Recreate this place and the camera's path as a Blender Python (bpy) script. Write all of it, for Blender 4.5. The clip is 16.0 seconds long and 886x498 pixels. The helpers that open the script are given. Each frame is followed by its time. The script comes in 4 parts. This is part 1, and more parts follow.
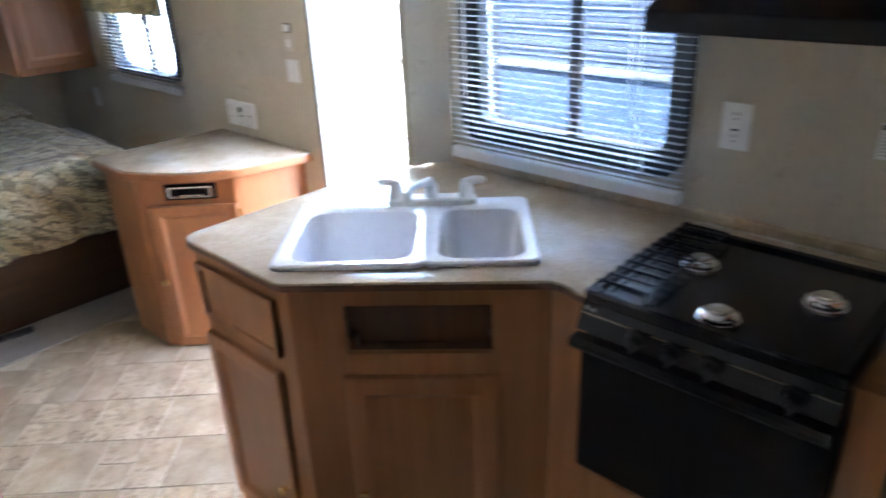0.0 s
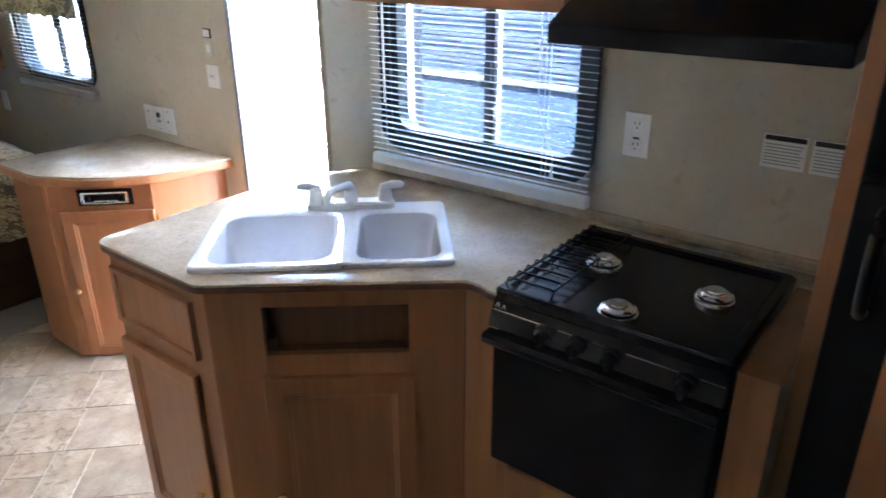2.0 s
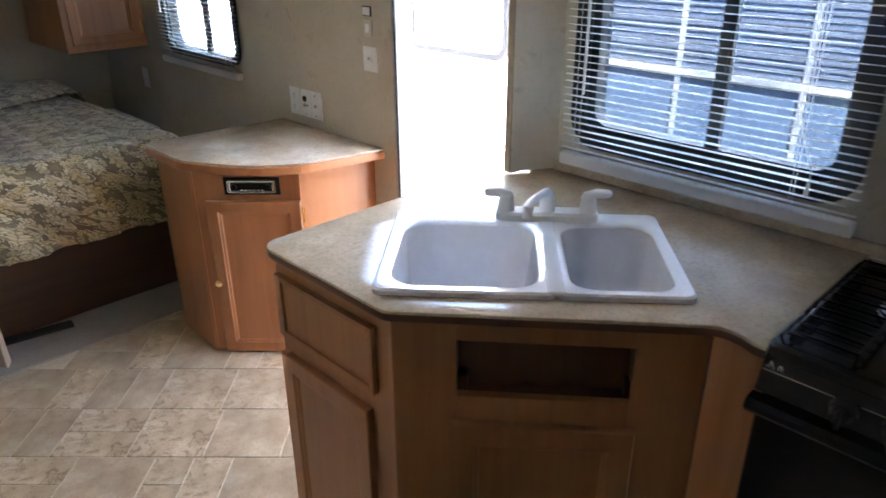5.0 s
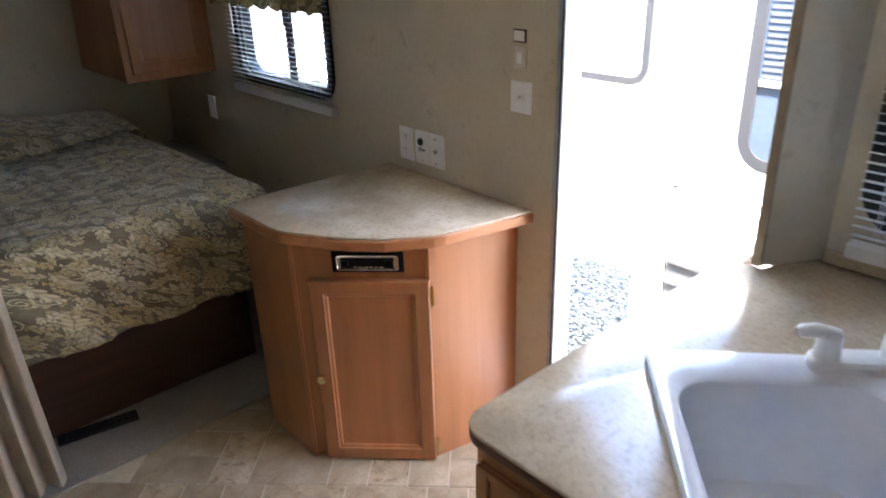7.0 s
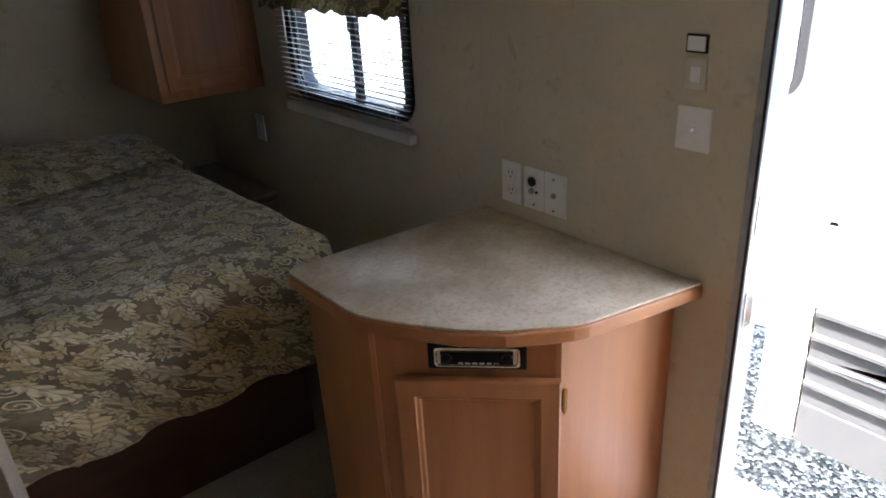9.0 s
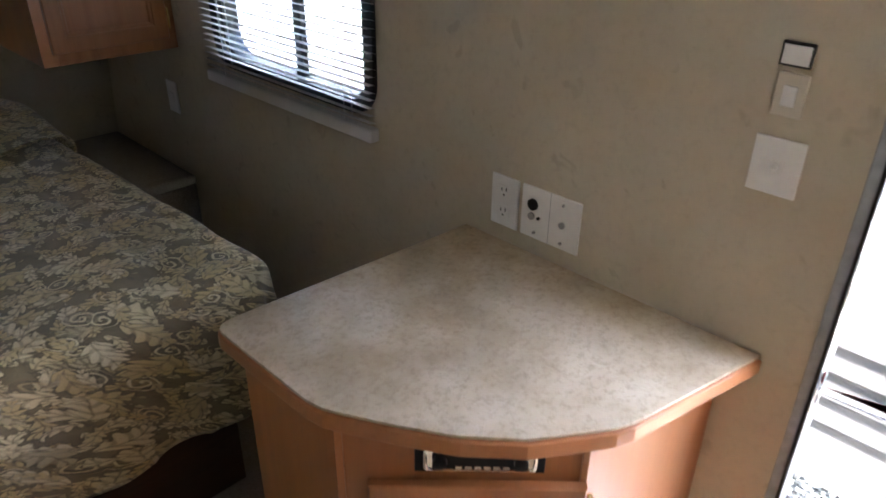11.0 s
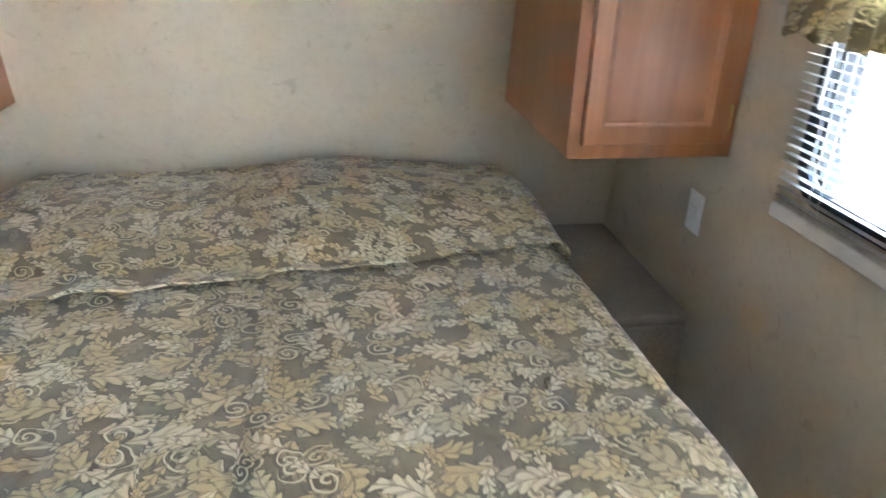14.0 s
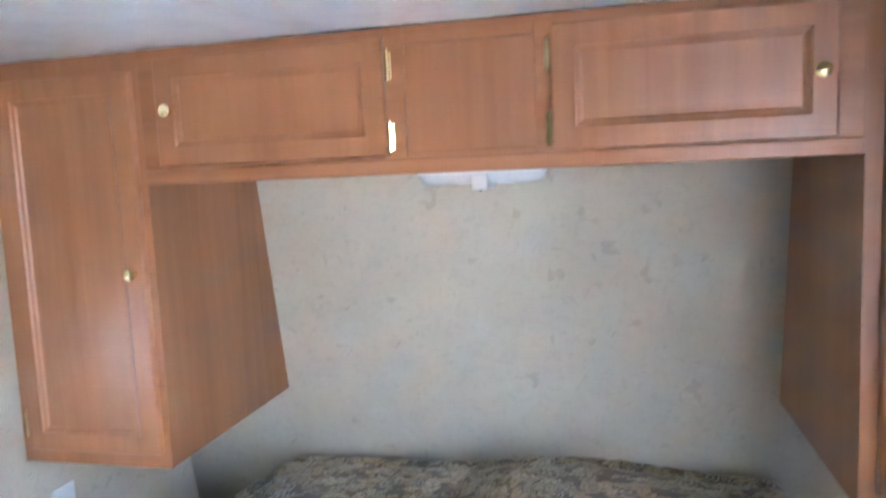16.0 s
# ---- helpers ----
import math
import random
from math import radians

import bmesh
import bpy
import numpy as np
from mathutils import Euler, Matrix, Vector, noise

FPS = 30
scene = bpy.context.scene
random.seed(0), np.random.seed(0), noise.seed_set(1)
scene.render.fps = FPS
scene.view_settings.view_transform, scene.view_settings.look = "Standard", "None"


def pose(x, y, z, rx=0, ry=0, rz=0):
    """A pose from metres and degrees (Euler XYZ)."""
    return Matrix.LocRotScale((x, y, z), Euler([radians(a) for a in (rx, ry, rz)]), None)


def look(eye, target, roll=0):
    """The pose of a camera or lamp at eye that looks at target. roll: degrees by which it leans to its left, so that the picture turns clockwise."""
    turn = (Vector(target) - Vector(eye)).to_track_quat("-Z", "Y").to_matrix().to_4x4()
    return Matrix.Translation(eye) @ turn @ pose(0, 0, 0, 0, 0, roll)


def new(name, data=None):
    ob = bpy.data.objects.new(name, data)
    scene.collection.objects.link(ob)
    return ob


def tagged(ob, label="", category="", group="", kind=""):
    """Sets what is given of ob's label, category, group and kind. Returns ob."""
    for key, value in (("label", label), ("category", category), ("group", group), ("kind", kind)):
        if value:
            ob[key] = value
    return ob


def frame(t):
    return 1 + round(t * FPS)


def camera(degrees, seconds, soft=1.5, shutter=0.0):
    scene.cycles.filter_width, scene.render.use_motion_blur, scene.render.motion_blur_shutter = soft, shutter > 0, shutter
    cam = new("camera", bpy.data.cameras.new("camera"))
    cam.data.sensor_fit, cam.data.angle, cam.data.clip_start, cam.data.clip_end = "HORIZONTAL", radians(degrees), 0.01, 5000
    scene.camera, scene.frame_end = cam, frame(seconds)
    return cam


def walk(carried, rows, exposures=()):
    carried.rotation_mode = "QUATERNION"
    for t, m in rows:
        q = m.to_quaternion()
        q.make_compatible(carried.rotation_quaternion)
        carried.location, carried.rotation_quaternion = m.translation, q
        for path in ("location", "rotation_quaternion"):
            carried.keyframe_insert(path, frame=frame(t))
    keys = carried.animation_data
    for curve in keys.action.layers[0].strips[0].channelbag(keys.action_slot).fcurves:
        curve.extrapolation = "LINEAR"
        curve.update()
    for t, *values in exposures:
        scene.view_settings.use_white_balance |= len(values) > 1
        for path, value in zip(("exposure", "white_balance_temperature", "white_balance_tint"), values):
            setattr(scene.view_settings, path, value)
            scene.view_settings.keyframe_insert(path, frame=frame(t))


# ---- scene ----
cam = camera(64.0, 16.0, soft=1.6, shutter=0.5)
PATH = [
    (0, (1.2, 0.925, 1.613), (2.511, 2.193, 0.793), -2.6),
    (0.5, (1.255, 0.8, 1.626), (2.723, 1.884, 0.809), -1.2),
    (1, (1.276, 0.755, 1.653), (2.751, 1.808, 0.808), -0.7),
    (1.5, (1.245, 0.789, 1.635), (2.718, 1.862, 0.81), -0.5),
    (2, (1.178, 0.868, 1.609), (2.629, 1.993, 0.815), -0.3),
    (2.5, (1.144, 0.92, 1.612), (2.548, 2.102, 0.818), -0.8),
    (3, (1.14, 0.93, 1.618), (2.508, 2.159, 0.832), -1.0),
    (5.5, (1.317, 1.423, 1.554), (2.53, 2.764, 0.699), -1.3),
    (6, (1.401, 1.604, 1.552), (2.56, 2.983, 0.682), -2.4),
    (6.5, (1.329, 1.828, 1.566), (2.558, 3.157, 0.716), -1.5),
    (7, (1.398, 1.996, 1.562), (2.602, 3.364, 0.737), -1.8),
    (7.5, (1.506, 2.126, 1.56), (2.655, 3.551, 0.754), -2.3),
    (8, (1.601, 2.278, 1.571), (2.695, 3.741, 0.757), -2.8),
    (8.5, (1.641, 2.401, 1.533), (2.726, 3.878, 0.732), -3.6),
    (9, (1.625, 2.553, 1.516), (2.746, 3.991, 0.694), -3.4),
    (11.5, (1.909, 3.12, 1.523), (3.157, 4.34, 0.546), 1.3),
    (12, (2.0, 3.295, 1.493), (2.981, 4.747, 0.528), -1.4),
    (12.5, (2.018, 3.399, 1.511), (2.619, 5.034, 0.528), -6.1),
    (13, (2.009, 3.509, 1.488), (2.44, 5.231, 0.566), -5.4),
    (13.5, (1.968, 3.6, 1.472), (2.347, 5.362, 0.604), -2.4),
    (14, (1.9, 3.707, 1.475), (2.21, 5.499, 0.642), 1.9),
    (14.5, (1.975, 3.789, 1.478), (1.934, 5.608, 0.647), -0.3),
    (15, (2.023, 3.902, 1.474), (1.603, 5.689, 0.679), -3.0),
    (15.5, (1.987, 3.902, 1.575), (1.463, 5.772, 1.097), -2.4),
    (16, (2.02, 3.872, 1.63), (1.561, 5.807, 1.414), -2.5),
]
EXPOSURES = [(0, 6.25, 5850, 13), (3.2, 6.35, 5900, 13), (5.3, 5.5, 6450, 14), (7, 5.2, 6550, 14), (9, 4.65, 6650, 14), (11.3, 5.55, 6800, 16), (12.5, 6.45, 7100, 15), (14, 7.6, 6400, 13), (15, 7.55, 6000, 13), (16, 7.55, 5400, 14)]
walk(cam, [(t, look(eye, target, roll)) for t, eye, target, roll in PATH], EXPOSURES)

# ---- world, sun and large lights ----
world = bpy.data.worlds.new("world")
scene.world = world
world.use_nodes = True
wn = world.node_tree
sky = wn.nodes.new("ShaderNodeTexSky")
sky.sky_type = "NISHITA"
sky.sun_disc = False
sky.sun_elevation, sky.sun_rotation = radians(61), radians(-150)
wn.nodes["Background"].inputs["Strength"].default_value = 0.15
wn.links.new(sky.outputs[0], wn.nodes["Background"].inputs["Color"])
sun_data = bpy.data.lights.new("sun", "SUN")
sun_data.energy, sun_data.angle, sun_data.color = 5.0, radians(3.0), (1.0, 0.96, 0.9)
sun = new("sun", sun_data)
sun.matrix_world = look((-2.2, -3.8, 8), (0, 0, 0))


# ---- materials ----
def mat(name, rough=0.5, metal=0.0, coat=0.0):
    m = bpy.data.materials.new(name)
    m.use_nodes = True
    b = m.node_tree.nodes["Principled BSDF"]
    b.inputs["Roughness"].default_value, b.inputs["Metallic"].default_value = rough, metal
    b.inputs["Coat Weight"].default_value = coat
    b.inputs["Coat Roughness"].default_value = 0.2
    return m, m.node_tree, b


def nd(nt, kind, **kw):
    n = nt.nodes.new(kind)
    for k, v in kw.items():
        n.inputs[k.replace("_", " ")].default_value = v
    return n


def coords(nt, scale=(1, 1, 1), rot=(0, 0, 0)):
    tc, mp = nt.nodes.new("ShaderNodeTexCoord"), nt.nodes.new("ShaderNodeMapping")
    mp.inputs["Scale"].default_value = scale
    mp.inputs["Rotation"].default_value = rot
    nt.links.new(tc.outputs["Object"], mp.inputs["Vector"])
    return mp.outputs[0]


def ramp(nt, src, stops):
    r = nt.nodes.new("ShaderNodeValToRGB")
    e = r.color_ramp.elements
    while len(e) < len(stops):
        e.new(0.5)
    for q, (p, c) in zip(e, stops):
        q.position, q.color = p, (*c, 1)
    nt.links.new(src, r.inputs[0])
    return r.outputs[0]


def mix(nt, a, b, fac, blend="MIX"):
    n = nt.nodes.new("ShaderNodeMix")
    n.data_type, n.blend_type = "RGBA", blend
    for v, k in ((fac, 0), (a, 6), (b, 7)):
        if isinstance(v, (int, float)):
            n.inputs[k].default_value = v
        elif isinstance(v, tuple):
            n.inputs[k].default_value = (*v, 1)
        else:
            nt.links.new(v, n.inputs[k])
    return n.outputs[2]


def noise_tex(nt, vec, scale, detail=4.0, rough=0.55, distort=0.0):
    n = nd(nt, "ShaderNodeTexNoise", Scale=scale, Detail=detail, Roughness=rough, Distortion=distort)
    nt.links.new(vec, n.inputs["Vector"])
    return n.outputs[0]


def bump(nt, b, src, strength, dist=0.002):
    n = nd(nt, "ShaderNodeBump", Strength=strength, Distance=dist)
    nt.links.new(src, n.inputs["Height"])
    nt.links.new(n.outputs[0], b.inputs["Normal"])


def vary_rough(nt, b, src, lo, hi):
    n = nd(nt, "ShaderNodeMapRange")
    n.inputs["To Min"].default_value, n.inputs["To Max"].default_value = lo, hi
    nt.links.new(src, n.inputs["Value"])
    nt.links.new(n.outputs[0], b.inputs["Roughness"])


def per_object(nt, col, amount=0.12):
    o = nt.nodes.new("ShaderNodeObjectInfo")
    v = nd(nt, "ShaderNodeMapRange")
    v.inputs["To Min"].default_value, v.inputs["To Max"].default_value = 1 - amount, 1 + amount
    nt.links.new(o.outputs["Random"], v.inputs["Value"])
    h = nt.nodes.new("ShaderNodeHueSaturation")
    nt.links.new(v.outputs[0], h.inputs["Value"])
    nt.links.new(col, h.inputs["Color"])
    return h.outputs[0]


def plain(name, col, rough=0.5, metal=0.0, coat=0.0, grain=40.0, spread=0.12, bumpy=0.05):
    m, nt, b = mat(name, rough, metal, coat)
    v = coords(nt)
    n = noise_tex(nt, v, grain)
    big = noise_tex(nt, v, grain * 0.12, 3.0)
    c = ramp(nt, n, [(0.3, tuple(x * (1 - spread) for x in col)), (0.7, tuple(min(1, x * (1 + spread)) for x in col))])
    c = mix(nt, c, tuple(x * 0.86 for x in col), ramp(nt, big, [(0.45, (0, 0, 0)), (0.75, (0.6, 0.6, 0.6))]))
    nt.links.new(c, b.inputs["Base Color"])
    vary_rough(nt, b, big, max(0.02, rough - 0.06), min(1, rough + 0.08))
    if bumpy:
        bump(nt, b, n, bumpy)
    return m


def wood(name, light, dark, rough=0.34, axis="z", coat=0.0):
    """Oak-look vinyl wrap: long streaks and short pores along one axis."""
    m, nt, b = mat(name, rough, 0.0, coat)
    k = {"z": (1, 1, 0.045), "x": (0.045, 1, 1), "y": (1, 0.045, 1), "d": (1, 1, 0.05)}[axis]
    v = coords(nt, k)
    streak = noise_tex(nt, v, 26, 5, 0.6, 0.4)
    pore = noise_tex(nt, v, 150, 3, 0.6)
    wide = noise_tex(nt, v, 6, 3, 0.5)
    c = ramp(nt, streak, [(0.28, dark), (0.5, tuple((a + d) / 2 for a, d in zip(light, dark))), (0.72, light)])
    c = mix(nt, c, tuple(x * 0.72 for x in dark), ramp(nt, pore, [(0.55, (0, 0, 0)), (0.78, (0.22, 0.22, 0.22))]))
    c = mix(nt, c, tuple(min(1, x * 1.12) for x in light), ramp(nt, wide, [(0.42, (0, 0, 0)), (0.7, (0.5, 0.5, 0.5))]))
    nt.links.new(per_object(nt, c, 0.07), b.inputs["Base Color"])
    vary_rough(nt, b, streak, rough - 0.05, rough + 0.08)
    b.inputs["Specular IOR Level"].default_value = 0.45
    bump(nt, b, pore, 0.06, 0.001)
    return m


def wallpaper():
    m, nt, b = mat("wallpaper", 0.55)
    v = coords(nt)
    cloud = noise_tex(nt, v, 3.2, 5, 0.6)
    fine = noise_tex(nt, v, 46, 4, 0.65)
    fleck = noise_tex(nt, v, 19, 2, 0.5, 0.6)
    c = ramp(nt, cloud, [(0.3, (0.49, 0.435, 0.32)), (0.55, (0.55, 0.49, 0.37)), (0.75, (0.59, 0.53, 0.41))])
    c = mix(nt, c, (0.40, 0.345, 0.25), ramp(nt, fine, [(0.5, (0, 0, 0)), (0.75, (0.35, 0.35, 0.35))]))
    c = mix(nt, c, (0.24, 0.20, 0.13), ramp(nt, fleck, [(0.65, (0, 0, 0)), (0.72, (0.26, 0.26, 0.26))]))
    nt.links.new(c, b.inputs["Base Color"])
    vary_rough(nt, b, fine, 0.42, 0.6)
    bump(nt, b, fine, 0.12, 0.001)
    return m


def laminate():
    m, nt, b = mat("laminate", 0.17)
    v = coords(nt)
    big = noise_tex(nt, v, 7, 5, 0.62)
    fine = noise_tex(nt, v, 90, 4, 0.7)
    c = ramp(nt, big, [(0.3, (0.40, 0.315, 0.205)), (0.5, (0.51, 0.41, 0.285)), (0.72, (0.61, 0.51, 0.375))])
    c = mix(nt, c, (0.27, 0.195, 0.125), ramp(nt, fine, [(0.48, (0, 0, 0)), (0.7, (0.5, 0.5, 0.5))]))
    nt.links.new(c, b.inputs["Base Color"])
    vary_rough(nt, b, fine, 0.12, 0.25)
    bump(nt, b, fine, 0.14, 0.0006)
    return m


def vinyl_tile():
    """Printed slate look: warm beige pieces, some of them heavily mottled with brown."""
    m, nt, b = mat("vinyl_tile", 0.4)
    v = coords(nt)
    big = noise_tex(nt, v, 6, 6, 0.65, 0.6)
    blot = noise_tex(nt, v, 24, 5, 0.7, 1.2)
    fine = noise_tex(nt, v, 75, 5, 0.7)
    c = ramp(nt, big, [(0.3, (0.27, 0.195, 0.115)), (0.48, (0.38, 0.29, 0.185)), (0.68, (0.5, 0.41, 0.285))])
    c = mix(nt, c, (0.17, 0.115, 0.062), ramp(nt, fine, [(0.52, (0, 0, 0)), (0.74, (0.5, 0.5, 0.5))]))
    o = nt.nodes.new("ShaderNodeObjectInfo")
    heavy = smooth(nt, o.outputs["Random"], 0.35, 0.85)
    spots = smooth(nt, blot, 0.48, 0.64)
    c = mix(nt, c, (0.15, 0.1, 0.055), mth(nt, "MULTIPLY", mth(nt, "MULTIPLY", spots, heavy), 0.75))
    nt.links.new(per_object(nt, c, 0.18), b.inputs["Base Color"])
    vary_rough(nt, b, fine, 0.3, 0.5)
    bump(nt, b, blot, 0.25, 0.002)
    return m


def mth(nt, op, a, b=None, c=None):
    n = nt.nodes.new("ShaderNodeMath")
    n.operation = op
    for k, v in enumerate((a, b, c)):
        if v is None:
            continue
        if isinstance(v, (int, float)):
            n.inputs[k].default_value = v
        else:
            nt.links.new(v, n.inputs[k])
    return n.outputs[0]


def smooth(nt, v, lo, hi):
    n = nd(nt, "ShaderNodeMapRange")
    n.interpolation_type = "SMOOTHSTEP"
    n.inputs["From Min"].default_value, n.inputs["From Max"].default_value = lo, hi
    nt.links.new(v, n.inputs["Value"])
    return n.outputs[0]


def scatter(nt, v2, scale, shift):
    """Cells of a pattern: place in the cell, turned at random, and the cell's own random colour."""
    mp = nt.nodes.new("ShaderNodeMapping")
    mp.inputs["Scale"].default_value = (scale, scale, scale)
    mp.inputs["Location"].default_value = (shift, shift * 0.37, 0)
    nt.links.new(v2, mp.inputs["Vector"])
    vor = nd(nt, "ShaderNodeTexVoronoi", Scale=1.0, Randomness=0.75)
    vor.voronoi_dimensions = "2D"
    nt.links.new(mp.outputs[0], vor.inputs["Vector"])
    sub = nt.nodes.new("ShaderNodeVectorMath")
    sub.operation = "SUBTRACT"
    nt.links.new(mp.outputs[0], sub.inputs[0])
    nt.links.new(vor.outputs["Position"], sub.inputs[1])
    cs = nt.nodes.new("ShaderNodeSeparateColor")
    nt.links.new(vor.outputs["Color"], cs.inputs[0])
    rot = nt.nodes.new("ShaderNodeVectorRotate")
    rot.rotation_type = "Z_AXIS"
    nt.links.new(sub.outputs[0], rot.inputs["Vector"])
    nt.links.new(mth(nt, "MULTIPLY", cs.outputs[0], 6.283), rot.inputs["Angle"])
    xy = nt.nodes.new("ShaderNodeSeparateXYZ")
    nt.links.new(rot.outputs[0], xy.inputs[0])
    return xy.outputs[0], xy.outputs[1], cs.outputs[1], cs.outputs[2]


def leaves(nt, v2, scale, shift, fat):
    x, y, g, b = scatter(nt, v2, scale, shift)
    bend = mth(nt, "MULTIPLY", mth(nt, "SUBTRACT", g, 0.5), 1.3)
    y = mth(nt, "MULTIPLY_ADD", mth(nt, "MULTIPLY", x, x), bend, y)
    ay = mth(nt, "ABSOLUTE", y)
    wide = mth(nt, "MULTIPLY", mth(nt, "SUBTRACT", 1.0, mth(nt, "POWER", mth(nt, "ABSOLUTE", mth(nt, "DIVIDE", x, 0.6)), 1.35)), fat)
    lobes = mth(nt, "MULTIPLY", mth(nt, "SINE", mth(nt, "MULTIPLY_ADD", x, 24.0, mth(nt, "MULTIPLY", ay, -22.0))), 0.05)
    inside = smooth(nt, mth(nt, "SUBTRACT", mth(nt, "ADD", wide, lobes), ay), -0.012, 0.022)
    vein = smooth(nt, mth(nt, "SINE", mth(nt, "MULTIPLY_ADD", x, 24.0, mth(nt, "MULTIPLY", ay, -22.0))), -0.9, 0.1)
    rib = smooth(nt, ay, 0.008, 0.03)
    rim = smooth(nt, mth(nt, "SUBTRACT", mth(nt, "ADD", wide, lobes), ay), -0.07, -0.04)
    return mth(nt, "MULTIPLY", inside, mth(nt, "MULTIPLY", mth(nt, "MULTIPLY_ADD", vein, 0.5, 0.5), mth(nt, "MULTIPLY_ADD", rib, 0.65, 0.35))), b, rim


def curls(nt, v2, scale, shift):
    x, y, g, b = scatter(nt, v2, scale, shift)
    r = mth(nt, "SQRT", mth(nt, "ADD", mth(nt, "MULTIPLY", x, x), mth(nt, "MULTIPLY", y, y)))
    th = mth(nt, "DIVIDE", mth(nt, "ARCTAN2", y, x), 6.283)
    f = mth(nt, "FRACT", mth(nt, "MULTIPLY_ADD", r, 4.6, th))
    line = smooth(nt, mth(nt, "ABSOLUTE", mth(nt, "SUBTRACT", f, 0.5)), 0.2, 0.1)
    near = smooth(nt, r, 0.46, 0.40)
    return mth(nt, "MULTIPLY", line, near), b, near


def damask():
    """Woven bedspread: light leaves and curls scattered on an olive-brown ground."""
    m, nt, b = mat("damask", 0.8)
    tc = nt.nodes.new("ShaderNodeTexCoord")
    s = nt.nodes.new("ShaderNodeSeparateXYZ")
    nt.links.new(tc.outputs["Object"], s.inputs[0])
    cb = nt.nodes.new("ShaderNodeCombineXYZ")
    nt.links.new(mth(nt, "ADD", s.outputs[0], s.outputs[2]), cb.inputs[0])
    nt.links.new(mth(nt, "ADD", s.outputs[1], s.outputs[2]), cb.inputs[1])
    warp = nd(nt, "ShaderNodeTexNoise", Scale=13.0, Detail=2.0)
    nt.links.new(cb.outputs[0], warp.inputs["Vector"])
    add = nt.nodes.new("ShaderNodeVectorMath")
    add.operation = "MULTIPLY_ADD"
    add.inputs[1].default_value = (0.045, 0.045, 0.0)
    nt.links.new(warp.outputs["Color"], add.inputs[0])
    nt.links.new(cb.outputs[0], add.inputs[2])
    v2 = add.outputs[0]
    cream, gold, pale = (0.53, 0.45, 0.275), (0.43, 0.325, 0.145), (0.37, 0.31, 0.18)
    ground = ramp(nt, noise_tex(nt, v2, 14, 4), [(0.35, (0.108, 0.084, 0.043)), (0.65, (0.18, 0.145, 0.08))])
    c = ground
    tot = None
    for k, (fn, sc, sh, fat) in enumerate(((leaves, 18.0, 3.1, 0.19), (leaves, 13.0, 0.0, 0.22), (curls, 16.0, 7.7, 0), (leaves, 10.5, 5.3, 0.26), (leaves, 15.0, 9.9, 0.16))):
        msk, rnd, rim = fn(nt, v2, sc, sh, fat) if fat else fn(nt, v2, sc, sh)
        tone = ramp(nt, rnd, [(0.25, pale), (0.5, gold), (0.8, cream)])
        keep = smooth(nt, rnd, (0.03, 0.08, 0.6, 0.2, 0.22)[k], (0.07, 0.12, 0.64, 0.24, 0.26)[k])
        c = mix(nt, c, (0.075, 0.064, 0.038), mth(nt, "MULTIPLY", mth(nt, "MULTIPLY", rim, keep), 0.5))
        msk = mth(nt, "MULTIPLY", msk, keep)
        c = mix(nt, c, tone, msk)
        tot = msk if tot is None else mth(nt, "MAXIMUM", tot, msk)
    fine = noise_tex(nt, v2, 300, 2)
    c = mix(nt, c, (0.06, 0.05, 0.033), ramp(nt, fine, [(0.5, (0, 0, 0)), (0.75, (0.3, 0.3, 0.3))]))
    nt.links.new(c, b.inputs["Base Color"])
    b.inputs["Sheen Weight"].default_value = 0.2
    bump(nt, b, tot, 0.3, 0.0015)
    return m


def carpet():
    m, nt, b = mat("carpet", 0.95)
    v = coords(nt)
    f = noise_tex(nt, v, 220, 3, 0.7)
    g = noise_tex(nt, v, 12, 4)
    c = mix(nt, ramp(nt, f, [(0.3, (0.2, 0.175, 0.145)), (0.7, (0.38, 0.335, 0.28))]), (0.24, 0.21, 0.175), ramp(nt, g, [(0.4, (0, 0, 0)), (0.7, (0.6, 0.6, 0.6))]))
    nt.links.new(c, b.inputs["Base Color"])
    bump(nt, b, f, 0.6, 0.004)
    return m


def gravel_mat():
    m, nt, b = mat("gravel", 0.9)
    v = coords(nt)
    vor = nd(nt, "ShaderNodeTexVoronoi", Scale=60.0)
    nt.links.new(v, vor.inputs["Vector"])
    n = noise_tex(nt, v, 4, 4)
    c = mix(nt, ramp(nt, vor.outputs["Color"], [(0.25, (0.025, 0.025, 0.025)), (0.5, (0.2, 0.197, 0.19)), (0.72, (0.58, 0.57, 0.54))]), (0.34, 0.33, 0.31), ramp(nt, n, [(0.5, (0, 0, 0)), (0.8, (0.3, 0.3, 0.3))]))
    nt.links.new(c, b.inputs["Base Color"])
    bump(nt, b, vor.outputs["Distance"], 1.0, 0.02)
    return m


def glass_mat(tint=(0.33, 0.39, 0.46)):
    m, nt, b = mat("window_glass", 0.01)
    b.inputs["Transmission Weight"].default_value = 1.0
    b.inputs["Base Color"].default_value = (*tint, 1)
    b.inputs["IOR"].default_value = 1.1
    return m


